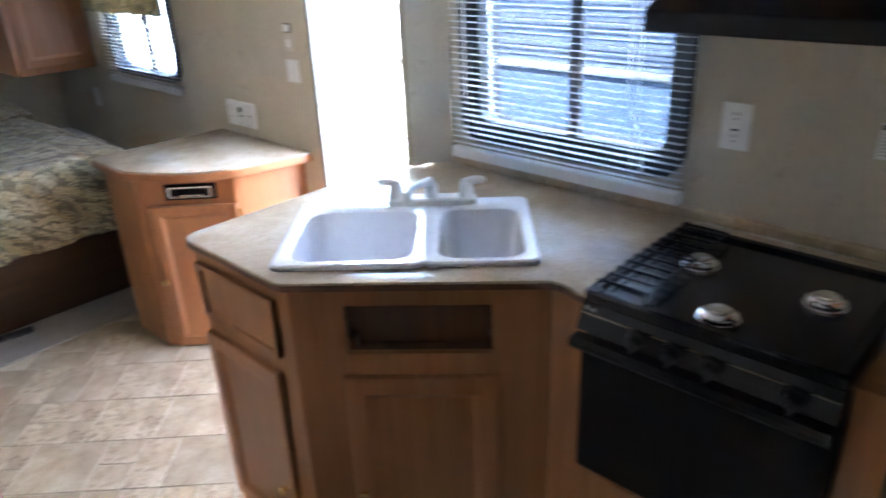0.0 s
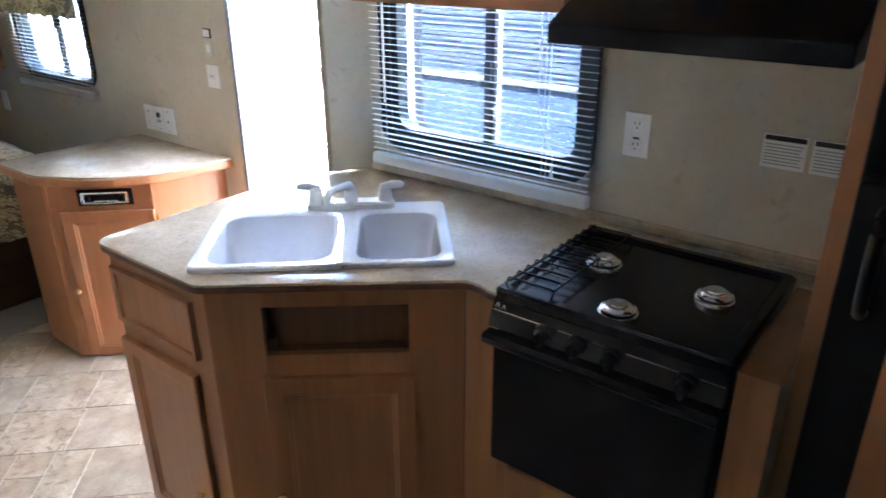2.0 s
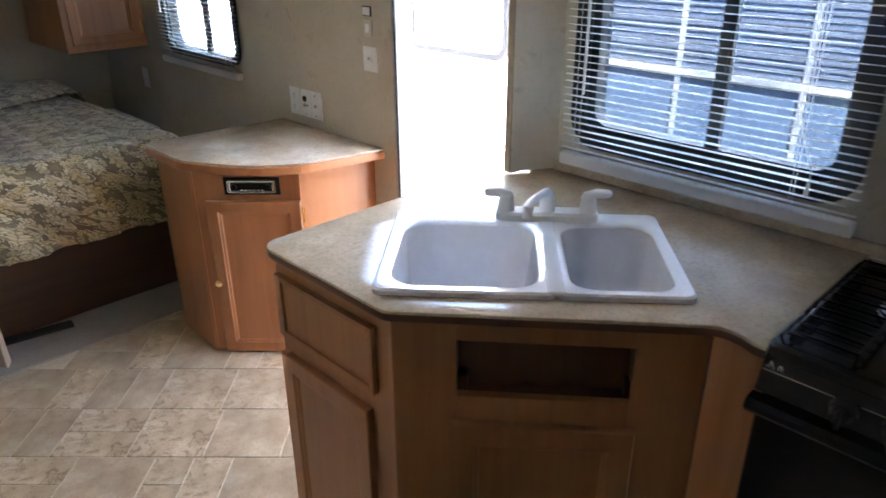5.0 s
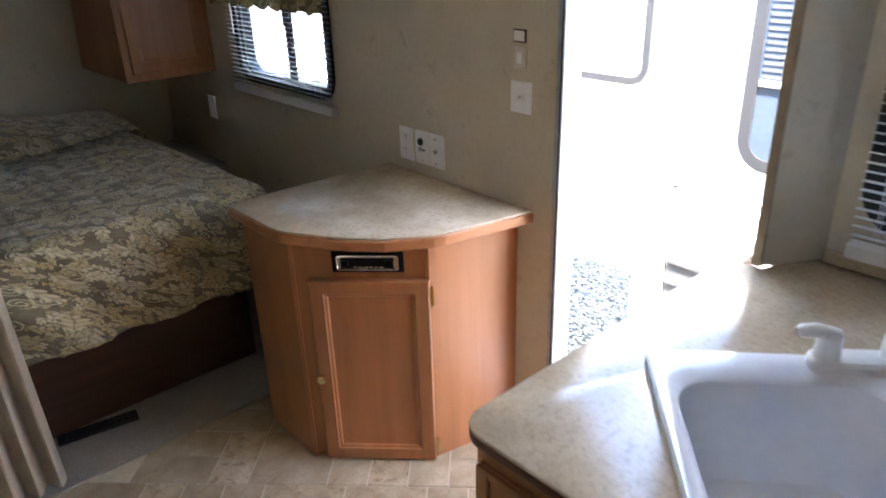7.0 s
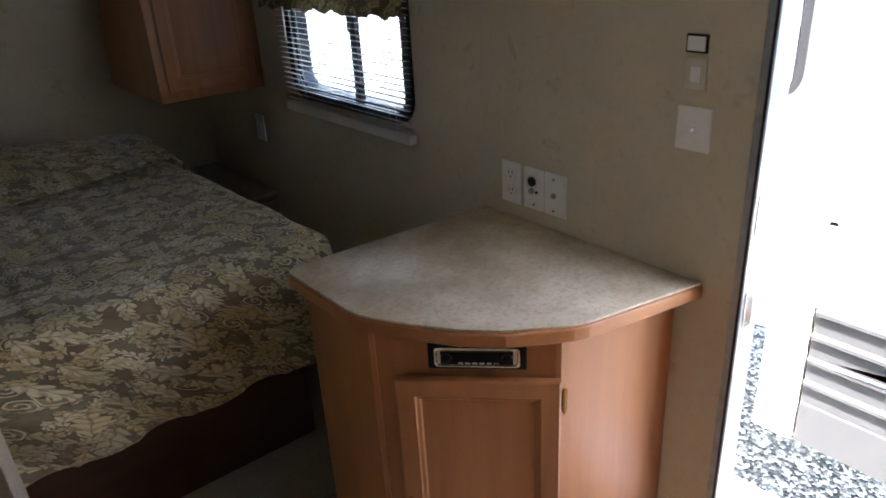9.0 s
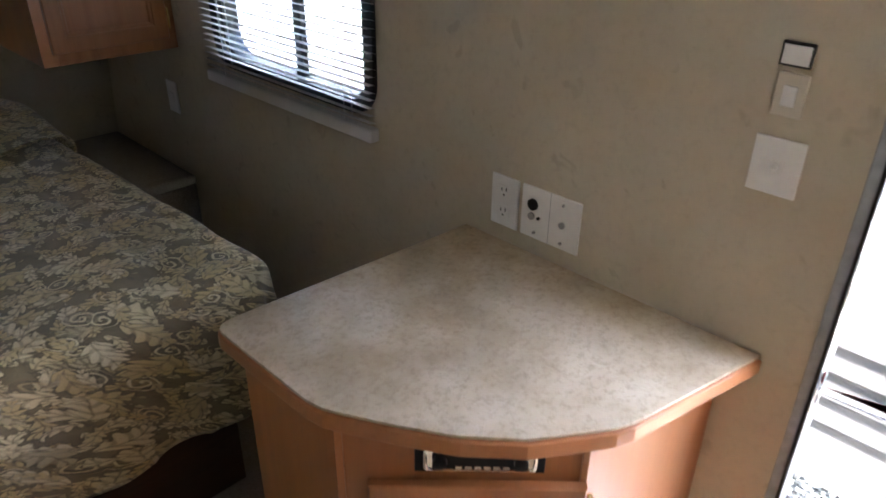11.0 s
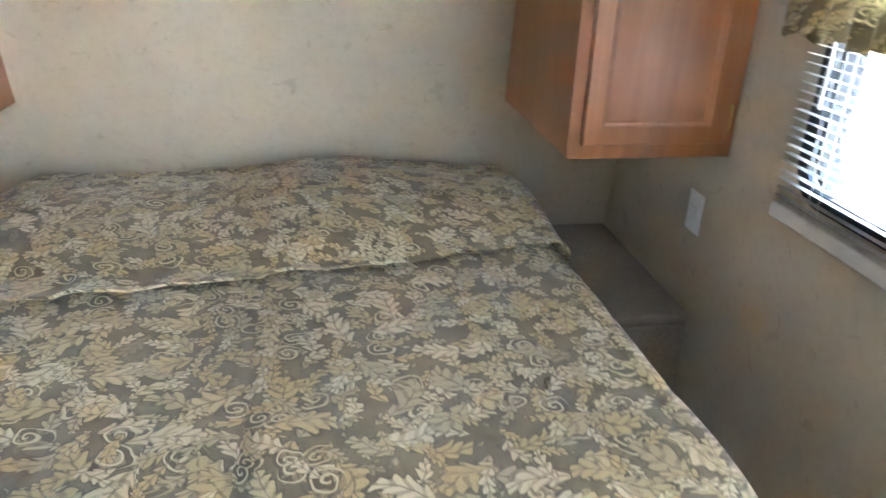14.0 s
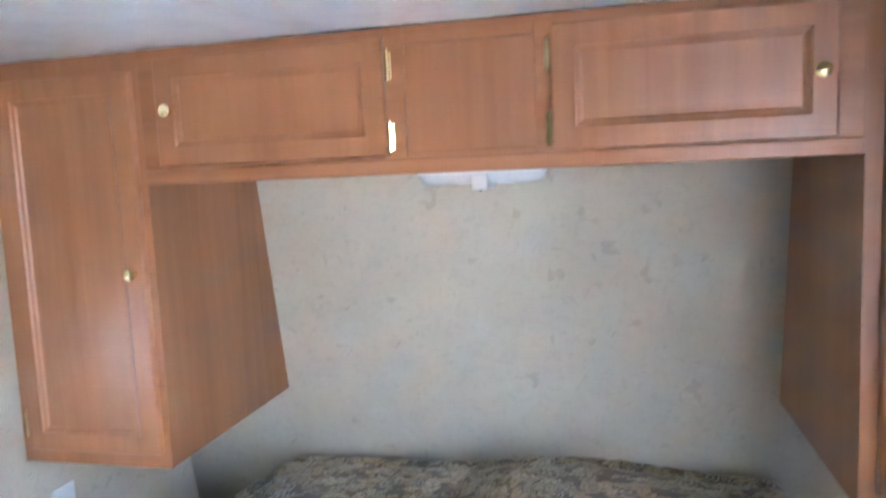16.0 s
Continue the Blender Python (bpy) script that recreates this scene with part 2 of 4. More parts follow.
WALL = wallpaper()
OAK = wood("oak_wrap", (0.385, 0.166, 0.068), (0.275, 0.11, 0.042))
OAK_X = wood("oak_wrap_across", (0.385, 0.166, 0.068), (0.275, 0.11, 0.042), axis="x")
OAK_Y = wood("oak_wrap_along", (0.385, 0.166, 0.068), (0.275, 0.11, 0.042), axis="y")
# oak darkened so the recess and worktop edge carry shade in their colour
OAK_SHADED = wood("oak_wrap_shaded", (0.13, 0.05, 0.022), (0.07, 0.026, 0.012))
BED_WOOD = wood("dark_wood", (0.09, 0.042, 0.02), (0.045, 0.02, 0.01), axis="x")
LAM = laminate()
TILE = vinyl_tile()
GROUT = plain("grout", (0.54, 0.46, 0.34), 0.6, grain=60)
DAMASK = damask()
CARPET = carpet()
CEIL = plain("ceiling_vinyl", (0.78, 0.78, 0.78), 0.6, grain=120, spread=0.03, bumpy=0.1)
WHITE = plain("white_plastic", (0.82, 0.82, 0.8), 0.35, spread=0.03, bumpy=0.0)
PORC = plain("white_acrylic", (0.84, 0.85, 0.88), 0.07, spread=0.02, bumpy=0.0, coat=0.4)
SLAT = plain("blind_vinyl", (0.8, 0.8, 0.78), 0.45, spread=0.03, bumpy=0.0)
_n = SLAT.node_tree
_t, _m = nd(_n, "ShaderNodeBsdfTranslucent"), _n.nodes.new("ShaderNodeMixShader")
_t.inputs["Color"].default_value = (0.85, 0.87, 0.88, 1)
_m.inputs[0].default_value = 0.45
_n.links.new(_n.nodes["Principled BSDF"].outputs[0], _m.inputs[1])
_n.links.new(_t.outputs[0], _m.inputs[2])
_n.links.new(_m.outputs[0], _n.nodes["Material Output"].inputs["Surface"])
BLACK = plain("black_enamel", (0.008, 0.008, 0.009), 0.18, spread=0.2, bumpy=0.0)
BLACK_MATT = plain("black_plastic", (0.005, 0.005, 0.006), 0.42, spread=0.2, bumpy=0.05)
OVEN_GLASS = plain("oven_glass", (0.005, 0.005, 0.006), 0.4, spread=0.2, bumpy=0.0)
HOODM = plain("hood_enamel", (0.007, 0.008, 0.011), 0.35, spread=0.15, bumpy=0.05)
for _k in (BLACK, BLACK_MATT, OVEN_GLASS, HOODM):
    _k.node_tree.nodes["Principled BSDF"].inputs["Specular IOR Level"].default_value = 0.2
CHROME = plain("chrome", (0.75, 0.75, 0.76), 0.12, 1.0, spread=0.05, bumpy=0.0)
BRASS = plain("brass", (0.85, 0.68, 0.36), 0.17, 1.0, spread=0.06, bumpy=0.0)
JAMB = plain("mill_aluminium", (0.4, 0.43, 0.47), 0.4, 0.7, spread=0.15)
ALU = plain("aluminium", (0.62, 0.64, 0.66), 0.35, 1.0, spread=0.08)
GREY_TXT = plain("grey_print", (0.35, 0.35, 0.36), 0.6, spread=0.02, bumpy=0.0)
CURTAIN = plain("curtain_cloth", (0.6, 0.52, 0.41), 0.9, grain=200, spread=0.15, bumpy=0.3)
SIDING = plain("siding_white", (0.8, 0.8, 0.79), 0.35, grain=9, spread=0.03, bumpy=0.0)
SIDING_GREY = plain("siding_grey", (0.05, 0.052, 0.056), 0.35, grain=9, spread=0.05, bumpy=0.0)
DECAL = plain("decal_red", (0.3, 0.012, 0.02), 0.4, spread=0.1, bumpy=0.0)
WINFRAME = plain("window_frame_black", (0.015, 0.015, 0.017), 0.35, spread=0.2, bumpy=0.0)
RIM = plain("grey_rim", (0.009, 0.01, 0.013), 0.5, spread=0.1, bumpy=0.0)
# light blind slats, colour darkened to look shaded behind tinted glass
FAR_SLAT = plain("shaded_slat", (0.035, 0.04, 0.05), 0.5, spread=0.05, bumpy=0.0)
GRAVEL = gravel_mat()
GLASS = glass_mat()
GLASS_BED = glass_mat((0.26, 0.3, 0.34))
GLASS_WEST = glass_mat((0.24, 0.275, 0.31))
TINT = plain("tinted_glass", (0.03, 0.042, 0.062), 0.06, spread=0.1, bumpy=0.0)
TINT.node_tree.nodes["Principled BSDF"].inputs["Specular IOR Level"].default_value = 0.15
PLATE = plain("cream_plastic", (0.6, 0.56, 0.47), 0.4, spread=0.03, bumpy=0.0)
LAMPW = plain("lamp_lens", (0.75, 0.76, 0.78), 0.25, spread=0.03, bumpy=0.0)
DARK = plain("dark_gap", (0.01, 0.009, 0.008), 0.7, bumpy=0.0)


# ---- building helpers ----
def bx(bm, x0, y0, z0, x1, y1, z1, bevel=0.0, seg=2):
    g = bmesh.ops.create_cube(bm, size=1.0, matrix=Matrix.Translation(((x0 + x1) / 2, (y0 + y1) / 2, (z0 + z1) / 2)) @ Matrix.Diagonal((abs(x1 - x0), abs(y1 - y0), abs(z1 - z0), 1)))
    if bevel > 0:
        es = list({e for v in g["verts"] for e in v.link_edges})
        bmesh.ops.bevel(bm, geom=es, offset=bevel, segments=seg, affect="EDGES", profile=0.5)
    return bm


def box(*a, **k):
    return bx(bmesh.new(), *a, **k)


def prism(pts, z0, z1, bevel=0.0, seg=2):
    bm = bmesh.new()
    lo = [bm.verts.new((x, y, z0)) for x, y in pts]
    hi = [bm.verts.new((x, y, z1)) for x, y in pts]
    bm.faces.new(list(reversed(lo)))
    bm.faces.new(hi)
    n = len(pts)
    for i in range(n):
        bm.faces.new((lo[i], lo[(i + 1) % n], hi[(i + 1) % n], hi[i]))
    bmesh.ops.recalc_face_normals(bm, faces=bm.faces)
    if bevel:
        es = [e for e in bm.edges if abs(e.verts[0].co.z - e.verts[1].co.z) < 1e-6]
        bmesh.ops.bevel(bm, geom=es, offset=bevel, segments=seg, affect="EDGES", profile=0.5)
    return bm


def tube(bm, pts, r, seg=10, caps=True):
    pts = [Vector(p) for p in pts]
    rs = r if isinstance(r, (list, tuple)) else [r] * len(pts)
    rings = []
    up = Vector((0.13, 0.21, 0.97))
    for i, p in enumerate(pts):
        d = (pts[min(i + 1, len(pts) - 1)] - pts[max(i - 1, 0)]).normalized()
        a = d.cross(up if abs(d.dot(up)) < 0.95 else Vector((1, 0, 0))).normalized()
        c = d.cross(a)
        rings.append([bm.verts.new(p + (a * math.cos(t) + c * math.sin(t)) * rs[i]) for t in (2 * math.pi * k / seg for k in range(seg))])
    for q, s in zip(rings, rings[1:]):
        for k in range(seg):
            bm.faces.new((q[k], q[(k + 1) % seg], s[(k + 1) % seg], s[k]))
    if caps:
        bm.faces.new(rings[0])
        bm.faces.new(rings[-1])
    bmesh.ops.recalc_face_normals(bm, faces=bm.faces)
    return bm


def rrect(cx, cy, hw, hh, r, n=6):
    out = []
    for sx, sy, a0 in ((1, 1, 0), (-1, 1, 90), (-1, -1, 180), (1, -1, 270)):
        for k in range(n + 1):
            a = radians(a0 + 90 * k / n)
            out.append((cx + sx * (hw - r) + r * math.cos(a), cy + sy * (hh - r) + r * math.sin(a)))
    return out


def loft(bm, loops, close_last=True, close_first=False):
    rings = [[bm.verts.new(p) for p in lp] for lp in loops]
    n = len(rings[0])
    for a, b in zip(rings, rings[1:]):
        for k in range(n):
            bm.faces.new((a[k], a[(k + 1) % n], b[(k + 1) % n], b[k]))
    if close_last:
        bm.faces.new(rings[-1])
    if close_first:
        bm.faces.new(list(reversed(rings[0])))
    bmesh.ops.recalc_face_normals(bm, faces=bm.faces)
    return bm


def turned(bm, m, smooth=None):
    bmesh.ops.transform(bm, matrix=m, verts=bm.verts)
    return bm


def mesh_of(name, bm, material, smooth=False):
    me = bpy.data.meshes.new(name)
    if smooth:
        for f in bm.faces:
            f.smooth = True
        for e in bm.edges:
            if len(e.link_faces) == 2 and e.calc_face_angle(0) > radians(38):
                e.smooth = False
    bm.to_mesh(me)
    bm.free()
    me.materials.append(material)
    return me


def part(name, bm, material, parent=None, label="", smooth=False):
    ob = new(name, mesh_of(name, bm, material, smooth))
    if parent is not None:
        ob.parent = parent
        if parent.data is None:
            ob.matrix_parent_inverse = parent.matrix_basis.inverted()
    if label:
        tagged(ob, label)
    return ob


def thing(name, m, label, category, group="", kind=""):
    ob = new(name)
    ob.empty_display_size = 0.1
    ob.matrix_basis = m if isinstance(m, Matrix) else Matrix.Translation(m)
    return tagged(ob, label, category, group, kind)


def struct(name, bm, material, label, category, smooth=False):
    return tagged(part(name, bm, material, None, "", smooth), label, category, "", "structure")


def along(p, q):
    """A frame whose x runs from p to q on the floor, y to the right-hand front of a face, z up."""
    d = Vector((q[0] - p[0], q[1] - p[1], 0)).normalized()
    f = Vector((d.y, -d.x, 0))
    return Matrix(((d.x, f.x, 0, p[0]), (d.y, f.y, 0, p[1]), (0, 0, 1, 0), (0, 0, 0, 1)))


# ---- the large structure ----
TRIM = plain("tan_trim", (0.33, 0.25, 0.165), 0.5)
L, W, CEILZ = 0.633, 2.87, 1.92
T = 0.05


def headwall_y(z):
    return 6.037 - 0.18 * z


# curb-side wall with kitchen window, entry door and bedroom window
bm = bmesh.new()
for y0, y1, z0, z1 in ((-1.0, 1.69, 0, CEILZ), (1.69, 2.40, 0, 1.02), (1.69, 2.40, 1.56, CEILZ), (2.40, 2.56, 0, CEILZ), (2.56, 3.196, 1.86, CEILZ),
                       (3.196, 4.262, 0, CEILZ), (4.262, 4.955, 0, 1.0), (4.262, 4.955, 1.56, CEILZ), (4.955, 6.1, 0, CEILZ)):
    bx(bm, W, y0, z0, W + T, y1, z1)
struct("wall_east", bm, WALL, "tan mottled vinyl wallpaper wall with door and two windows", "wall")
bm = bmesh.new()
for y0, y1, z0, z1 in ((-1.0, 4.262, 0, CEILZ), (4.262, 4.955, 0, 1.0), (4.262, 4.955, 1.56, CEILZ), (4.955, 6.1, 0, CEILZ)):
    bx(bm, L - T, y0, z0, L, y1, z1)
struct("wall_west", bm, WALL, "tan mottled vinyl wallpaper wall with bedroom window", "wall")
struct("wall_south", box(L - T, -1.05, 0, W + T, -1.0, CEILZ), WALL, "plain tan wallpaper wall closing the trailer", "wall")
bm = bmesh.new()
vs = [bm.verts.new(p) for p in ((L, headwall_y(0), 0), (W, headwall_y(0), 0), (W, headwall_y(CEILZ), CEILZ), (L, headwall_y(CEILZ), CEILZ),
                                (L, 6.15, 0), (W, 6.15, 0), (W, 6.15, CEILZ), (L, 6.15, CEILZ))]
for q in ((0, 1, 2, 3), (5, 4, 7, 6), (1, 5, 6, 2), (4, 0, 3, 7), (3, 2, 6, 7), (1, 0, 4, 5)):
    bm.faces.new([vs[k] for k in q])
bmesh.ops.recalc_face_normals(bm, faces=bm.faces)
struct("wall_north", bm, WALL, "raked tan wallpaper front wall above the bed", "wall")
struct("ceiling", box(L - T, -1.05, CEILZ, W + T, 6.15, CEILZ + 0.06), CEIL, "white textured vinyl ceiling panel", "ceiling")
floor = struct("floor", box(L - T, -1.05, -0.06, W + T, 6.15, -0.002), GROUT, "worn beige stone-look sheet vinyl floor", "floor")
struct("carpet", box(L, 4.07, -0.0018, W, 5.9, 0.008, bevel=0.003), CARPET, "grey-beige cut-pile carpet at the foot of the bed", "carpet")
# bedroom partition and the stub wall beside the entry
struct("wall_partition", box(L, 4.055, 0, 1.53, 4.095, CEILZ), WALL, "tan wallpaper partition at the foot of the bed", "wall")
stub = struct("wall_stub", prism([(2.745, 2.557), (2.745, 2.543), (W, 2.468), (W, 2.557)], 0.912, CEILZ), WALL, "narrow tan wallpaper stub wall beside the entry door", "wall")
part("trim", box(2.737, 2.5405, 0.912, 2.7445, 2.561, CEILZ, bevel=0.002), TRIM, stub, "thin tan edge trim")


# entry door opening: aluminium jamb
door_1 = struct("door_1", box(W - 0.004, 3.178, -0.04, W + T + 0.03, 3.1955, 1.86, bevel=0.003), JAMB, "open entry doorway with bright aluminium jamb", "doorway")
part("jamb", box(W + 0.006, 2.5605, -0.04, W + T + 0.03, 2.578, 1.86, bevel=0.003), ALU, door_1)
part("head", box(W + 0.006, 2.578, 1.842, W + T + 0.03, 3.178, 1.8595, bevel=0.003), ALU, door_1)
part("threshold", box(W - 0.01, 2.562, -0.002, W + T + 0.06, 3.177, 0.012, bevel=0.004), ALU, door_1)
part("weatherstrip", box(W - 0.008, 3.172, 0.013, W - 0.001, 3.178, 1.84), DARK, door_1, "black rubber weatherstrip")
for zz in (0.72, 0.93):
    part("strike_plate", box(W + 0.02, 3.1745, zz, W + 0.05, 3.178, zz + 0.09, bevel=0.001), CHROME, door_1)


# ---- windows and blinds ----
def ring(bm, x0, x1, cy, cz, hw, hh, r, w):
    """A rounded frame in a wall that faces along x."""
    loops = []
    for x, k in ((x0, 0.0), (x1, 0.0), (x1, w), (x0, w), (x0, 0.0)):
        loops.append([(x, p, q) for p, q in rrect(cy, cz, hw - k, hh - k, max(r - k, 0.012))])
    loft(bm, loops, close_last=False)
    bmesh.ops.remove_doubles(bm, verts=bm.verts, dist=1e-6)
    bmesh.ops.recalc_face_normals(bm, faces=bm.faces)
    return bm


def window(name, wall_x, inward, y0, y1, z0, z1, mull, label, glass=GLASS, lip=0.045, sash=0.04):
    cy, cz, hw, hh = (y0 + y1) / 2, (z0 + z1) / 2, (y1 - y0) / 2 + 0.022, (z1 - z0) / 2 + 0.022
    a, b = wall_x + 0.014 * inward, wall_x - 0.056 * inward
    w = struct(name, ring(bmesh.new(), a, wall_x + 0.001 * inward, cy, cz, hw, hh, 0.085, lip), WINFRAME, label, "window", True)
    part("window_frame", ring(bmesh.new(), wall_x - 0.004 * inward, b, cy, cz, hw - 0.024, hh - 0.024, 0.085, sash), WINFRAME, w, "", True)
    part("mullion", box(min(wall_x - 0.034 * inward, wall_x - 0.012 * inward), mull - 0.017, z0 + 0.004, max(wall_x - 0.034 * inward, wall_x - 0.012 * inward), mull + 0.017, z1 - 0.004, bevel=0.003), WINFRAME, w)
    part("latch", box(min(wall_x - 0.011 * inward, wall_x - 0.002 * inward), mull - 0.012, cz - 0.05, max(wall_x - 0.011 * inward, wall_x - 0.002 * inward), mull + 0.012, cz + 0.01, bevel=0.002), WINFRAME, w)
    for q0, q1, off in ((y0, mull, 0.026), (mull, y1, 0.038)):
        g = part("pane", box(wall_x - off * inward - 0.002, q0 + 0.004, z0 + 0.004, wall_x - off * inward + 0.002, q1 - 0.004, z1 - 0.004), glass, w)
        g.visible_shadow = glass is not GLASS
    return w


def blind(x, y0, y1, z0, z1, tilt, label, cords, wand):
    b = thing("window_blind", (x, (y0 + y1) / 2, z0), label, "blind", "window blinds")
    part("headrail", box(x - 0.016, y0, z1 - 0.028, x + 0.014, y1, z1, bevel=0.003), SLAT, b)
    part("bottom_rail", box(x - 0.015, y0 - 0.002, z0, x + 0.015, y1 + 0.002, z0 + 0.034, bevel=0.006, seg=3), SLAT, b)
    bm, hw, n = bmesh.new(), 0.0125, 4
    rows = []
    for k in range(n + 1):
        s = -hw + 2 * hw * k / n
        rows.append([bm.verts.new((s, y, 0.0022 * (1 - (s / hw) ** 2))) for y in (-(y1 - y0) / 2, (y1 - y0) / 2)])
    for p, q in zip(rows, rows[1:]):
        bm.faces.new((p[0], p[1], q[1], q[0]))
    bmesh.ops.solidify(bm, geom=bm.faces, thickness=0.0006)
    me = mesh_of("slat", bm, SLAT)
    z, k = z0 + 0.046, 0
    rng = random.Random(5)
    while z < z1 - 0.034:
        s = new("slat", me)
        s.parent, s.matrix_parent_inverse = b, b.matrix_basis.inverted()
        s.matrix_basis = pose(x, (y0 + y1) / 2, z, rng.uniform(-0.12, 0.12), tilt + rng.uniform(-2.5, 2.5), 0)
        z += 0.0182
    for yy in cords:
        for dx in (-0.012, 0.012):
            part("ladder_cord", tube(bmesh.new(), [(x + dx, yy, z0 + 0.02), (x + dx, yy, z1 - 0.02)], 0.0009, 5), SLAT, b)
    if wand:
        part("tilt_wand", tube(bmesh.new(), [(x - wand[2] * 0.024, wand[0], z1 - 0.02), (x - wand[2] * 0.026, wand[0], wand[1])], 0.0035, 8), WHITE, b, "clear white tilt wand")
    return b


window("window_1", W, -1, 1.69, 2.40, 1.02, 1.56, 2.02, "black-framed sliding kitchen window with rounded corners")
window("window_2", W, -1, 4.262, 4.955, 1.0, 1.56, 4.575, "black-framed sliding bedroom window with rounded corners", GLASS_BED, 0.034, 0.013)
window("window_3", L, 1, 4.262, 4.955, 1.0, 1.56, 4.575, "black-framed sliding bedroom window opposite the entry side", GLASS_WEST, 0.034, 0.013)
kb = blind(2.815, 1.652, 2.412, 0.955, 1.55, 8, "white mini blind lowered over the kitchen sink window", (1.79, 2.37), (2.34, 1.16, 1))
part("pull_cord", tube(bmesh.new(), [(2.79, 1.80, 1.53), (2.788, 1.80, 1.22), (2.787, 1.785, 1.17), (2.79, 1.765, 1.12), (2.79, 1.75, 1.085), (2.79, 1.752, 1.06)], 0.0016, 6), SLAT, kb)
part("cord_tassel", tube(bmesh.new(), [(2.79, 1.752, 1.064), (2.79, 1.752, 1.03)], [0.003, 0.006], 8), WHITE, kb)
blind(2.84, 4.222, 4.99, 0.93, 1.55, 10, "white mini blind lowered over the bedroom window", (4.32, 4.88), (4.90, 1.18, 1))
blind(L + 0.03, 4.222, 4.99, 0.93, 1.55, -62, "white mini blind lowered over the far bedroom window", (4.32, 4.88), (4.90, 1.18, -1))


def valance(x, side, y0, y1, z0, z1):
    """Box valance: padded patterned board with a gathered lower edge."""
    v = thing("window_valance", (x, (y0 + y1) / 2, z0), "olive leaf-patterned fabric window valance board", "valance", "window valances")
    bm = bmesh.new()
    n = 44
    cols = []
    for k in range(n + 1):
        y = y0 + (y1 - y0) * k / n
        w = 0.006 * math.sin(k * 1.9) + 0.003 * math.sin(k * 4.1)
        zlow = z0 + 0.006 * math.sin(k * 1.1) + 0.004 * math.sin(k * 2.7)
        cols.append([bm.verts.new((x + side * (0.012 + w * t), y, zlow + (z1 - zlow) * (1 - t))) for t in (0, 0.3, 0.7, 1)])
    for p, q in zip(cols, cols[1:]):
        for a in range(3):
            bm.faces.new((p[a], q[a], q[a + 1], p[a + 1]))
    bmesh.ops.solidify(bm, geom=bm.faces, thickness=0.006)
    part("fabric", bm, DAMASK, v, "", True)
    part("board", box(x - 0.008 if side > 0 else x - 0.004, y0 + 0.01, z1 - 0.1, x + 0.004 if side > 0 else x + 0.008, y1 - 0.01, z1, bevel=0.002), OAK_Y, v)
    return v


valance(2.805, -1, 4.17, 5.03, 1.30, 1.62)
valance(L + 0.065, 1, 4.17, 5.03, 1.30, 1.62)


# ---- cabinet pieces ----
def knob(parent, M, u, z, d=0.02):
    bm = tube(bmesh.new(), [(u, d + t, z) for t in (0, 0.004, 0.008, 0.013, 0.018, 0.023, 0.026, 0.0268)], [0.006, 0.0055, 0.005, 0.009, 0.0135, 0.0135, 0.009, 0.003], 14)
    return part("knob", turned(bm, M), BRASS, parent, "polished brass knob", True)


def hinge(parent, M, u, z, d=0.004):
    bm = bmesh.new()
    bx(bm, u - 0.007, d, z - 0.028, u + 0.007, d + 0.004, z + 0.028, bevel=0.0015)
    tube(bm, [(u, d + 0.006, z - 0.034), (u, d + 0.006, z - 0.028), (u, d + 0.006, z + 0.028), (u, d + 0.006, z + 0.034)], [0.002, 0.0045, 0.0045, 0.002], 8)
    return part("hinge", turned(bm, M), BRASS, parent, "bright brass hinge")


def cab_door(parent, M, u0, u1, z0, z1, knob_at=None, hinge_side=0, d=0.0, rail=0.05, hz=None, m=None):
    """A framed door with a recessed flat panel, in the frame M of its cabinet face."""
    m = m or OAK
    th = 0.018
    bm = bmesh.new()
    loops = []
    for k, dd in ((0.0, d), (0.0, d + th - 0.003), (0.003, d + th), (rail - 0.003, d + th), (rail, d + th - 0.003), (rail, d), (0.0, d)):
        loops.append([(u0 + k, dd, z0 + k), (u1 - k, dd, z0 + k), (u1 - k, dd, z1 - k), (u0 + k, dd, z1 - k)])
    loft(bm, loops, close_last=False)
    bmesh.ops.remove_doubles(bm, verts=bm.verts, dist=1e-6)
    bmesh.ops.recalc_face_normals(bm, faces=bm.faces)
    door = part("door", turned(bm, M), m, parent)
    bm = bmesh.new()
    i = rail
    loops = []
    for k, dd in ((0.0, d + th - 0.004), (0.007, d + th - 0.006), (0.011, d + 0.008), (0.02, d + 0.0075)):
        loops.append([(u0 + i + k, dd, z0 + i + k), (u1 - i - k, dd, z0 + i + k), (u1 - i - k, dd, z1 - i - k), (u0 + i + k, dd, z1 - i - k)])
    loft(bm, loops)
    part("panel", turned(bm, M), m, door)
    if knob_at:
        knob(door, M, knob_at[0], knob_at[1], d + th)
    if hinge_side:
        u = u1 + 0.007 if hinge_side > 0 else u0 - 0.007
        for zz in hz or (z0 + 0.06, z1 - 0.06):
            hinge(door, M, u, zz, d + 0.002)
    return door


# ---- kitchen ----
A, B, C, D = (1.985, 2.60), (1.985, 2.191), (2.372, 1.73), (2.372, 1.622)
base = thing("sink_cabinet", (2.35, 2.1, 0), "oak-look angled sink base cabinet under the worktop", "cabinet")
Md = along(B, C)
LD = (Vector(C) - Vector(B)).length
Ml = along(A, B)
LL = A[1] - B[1]
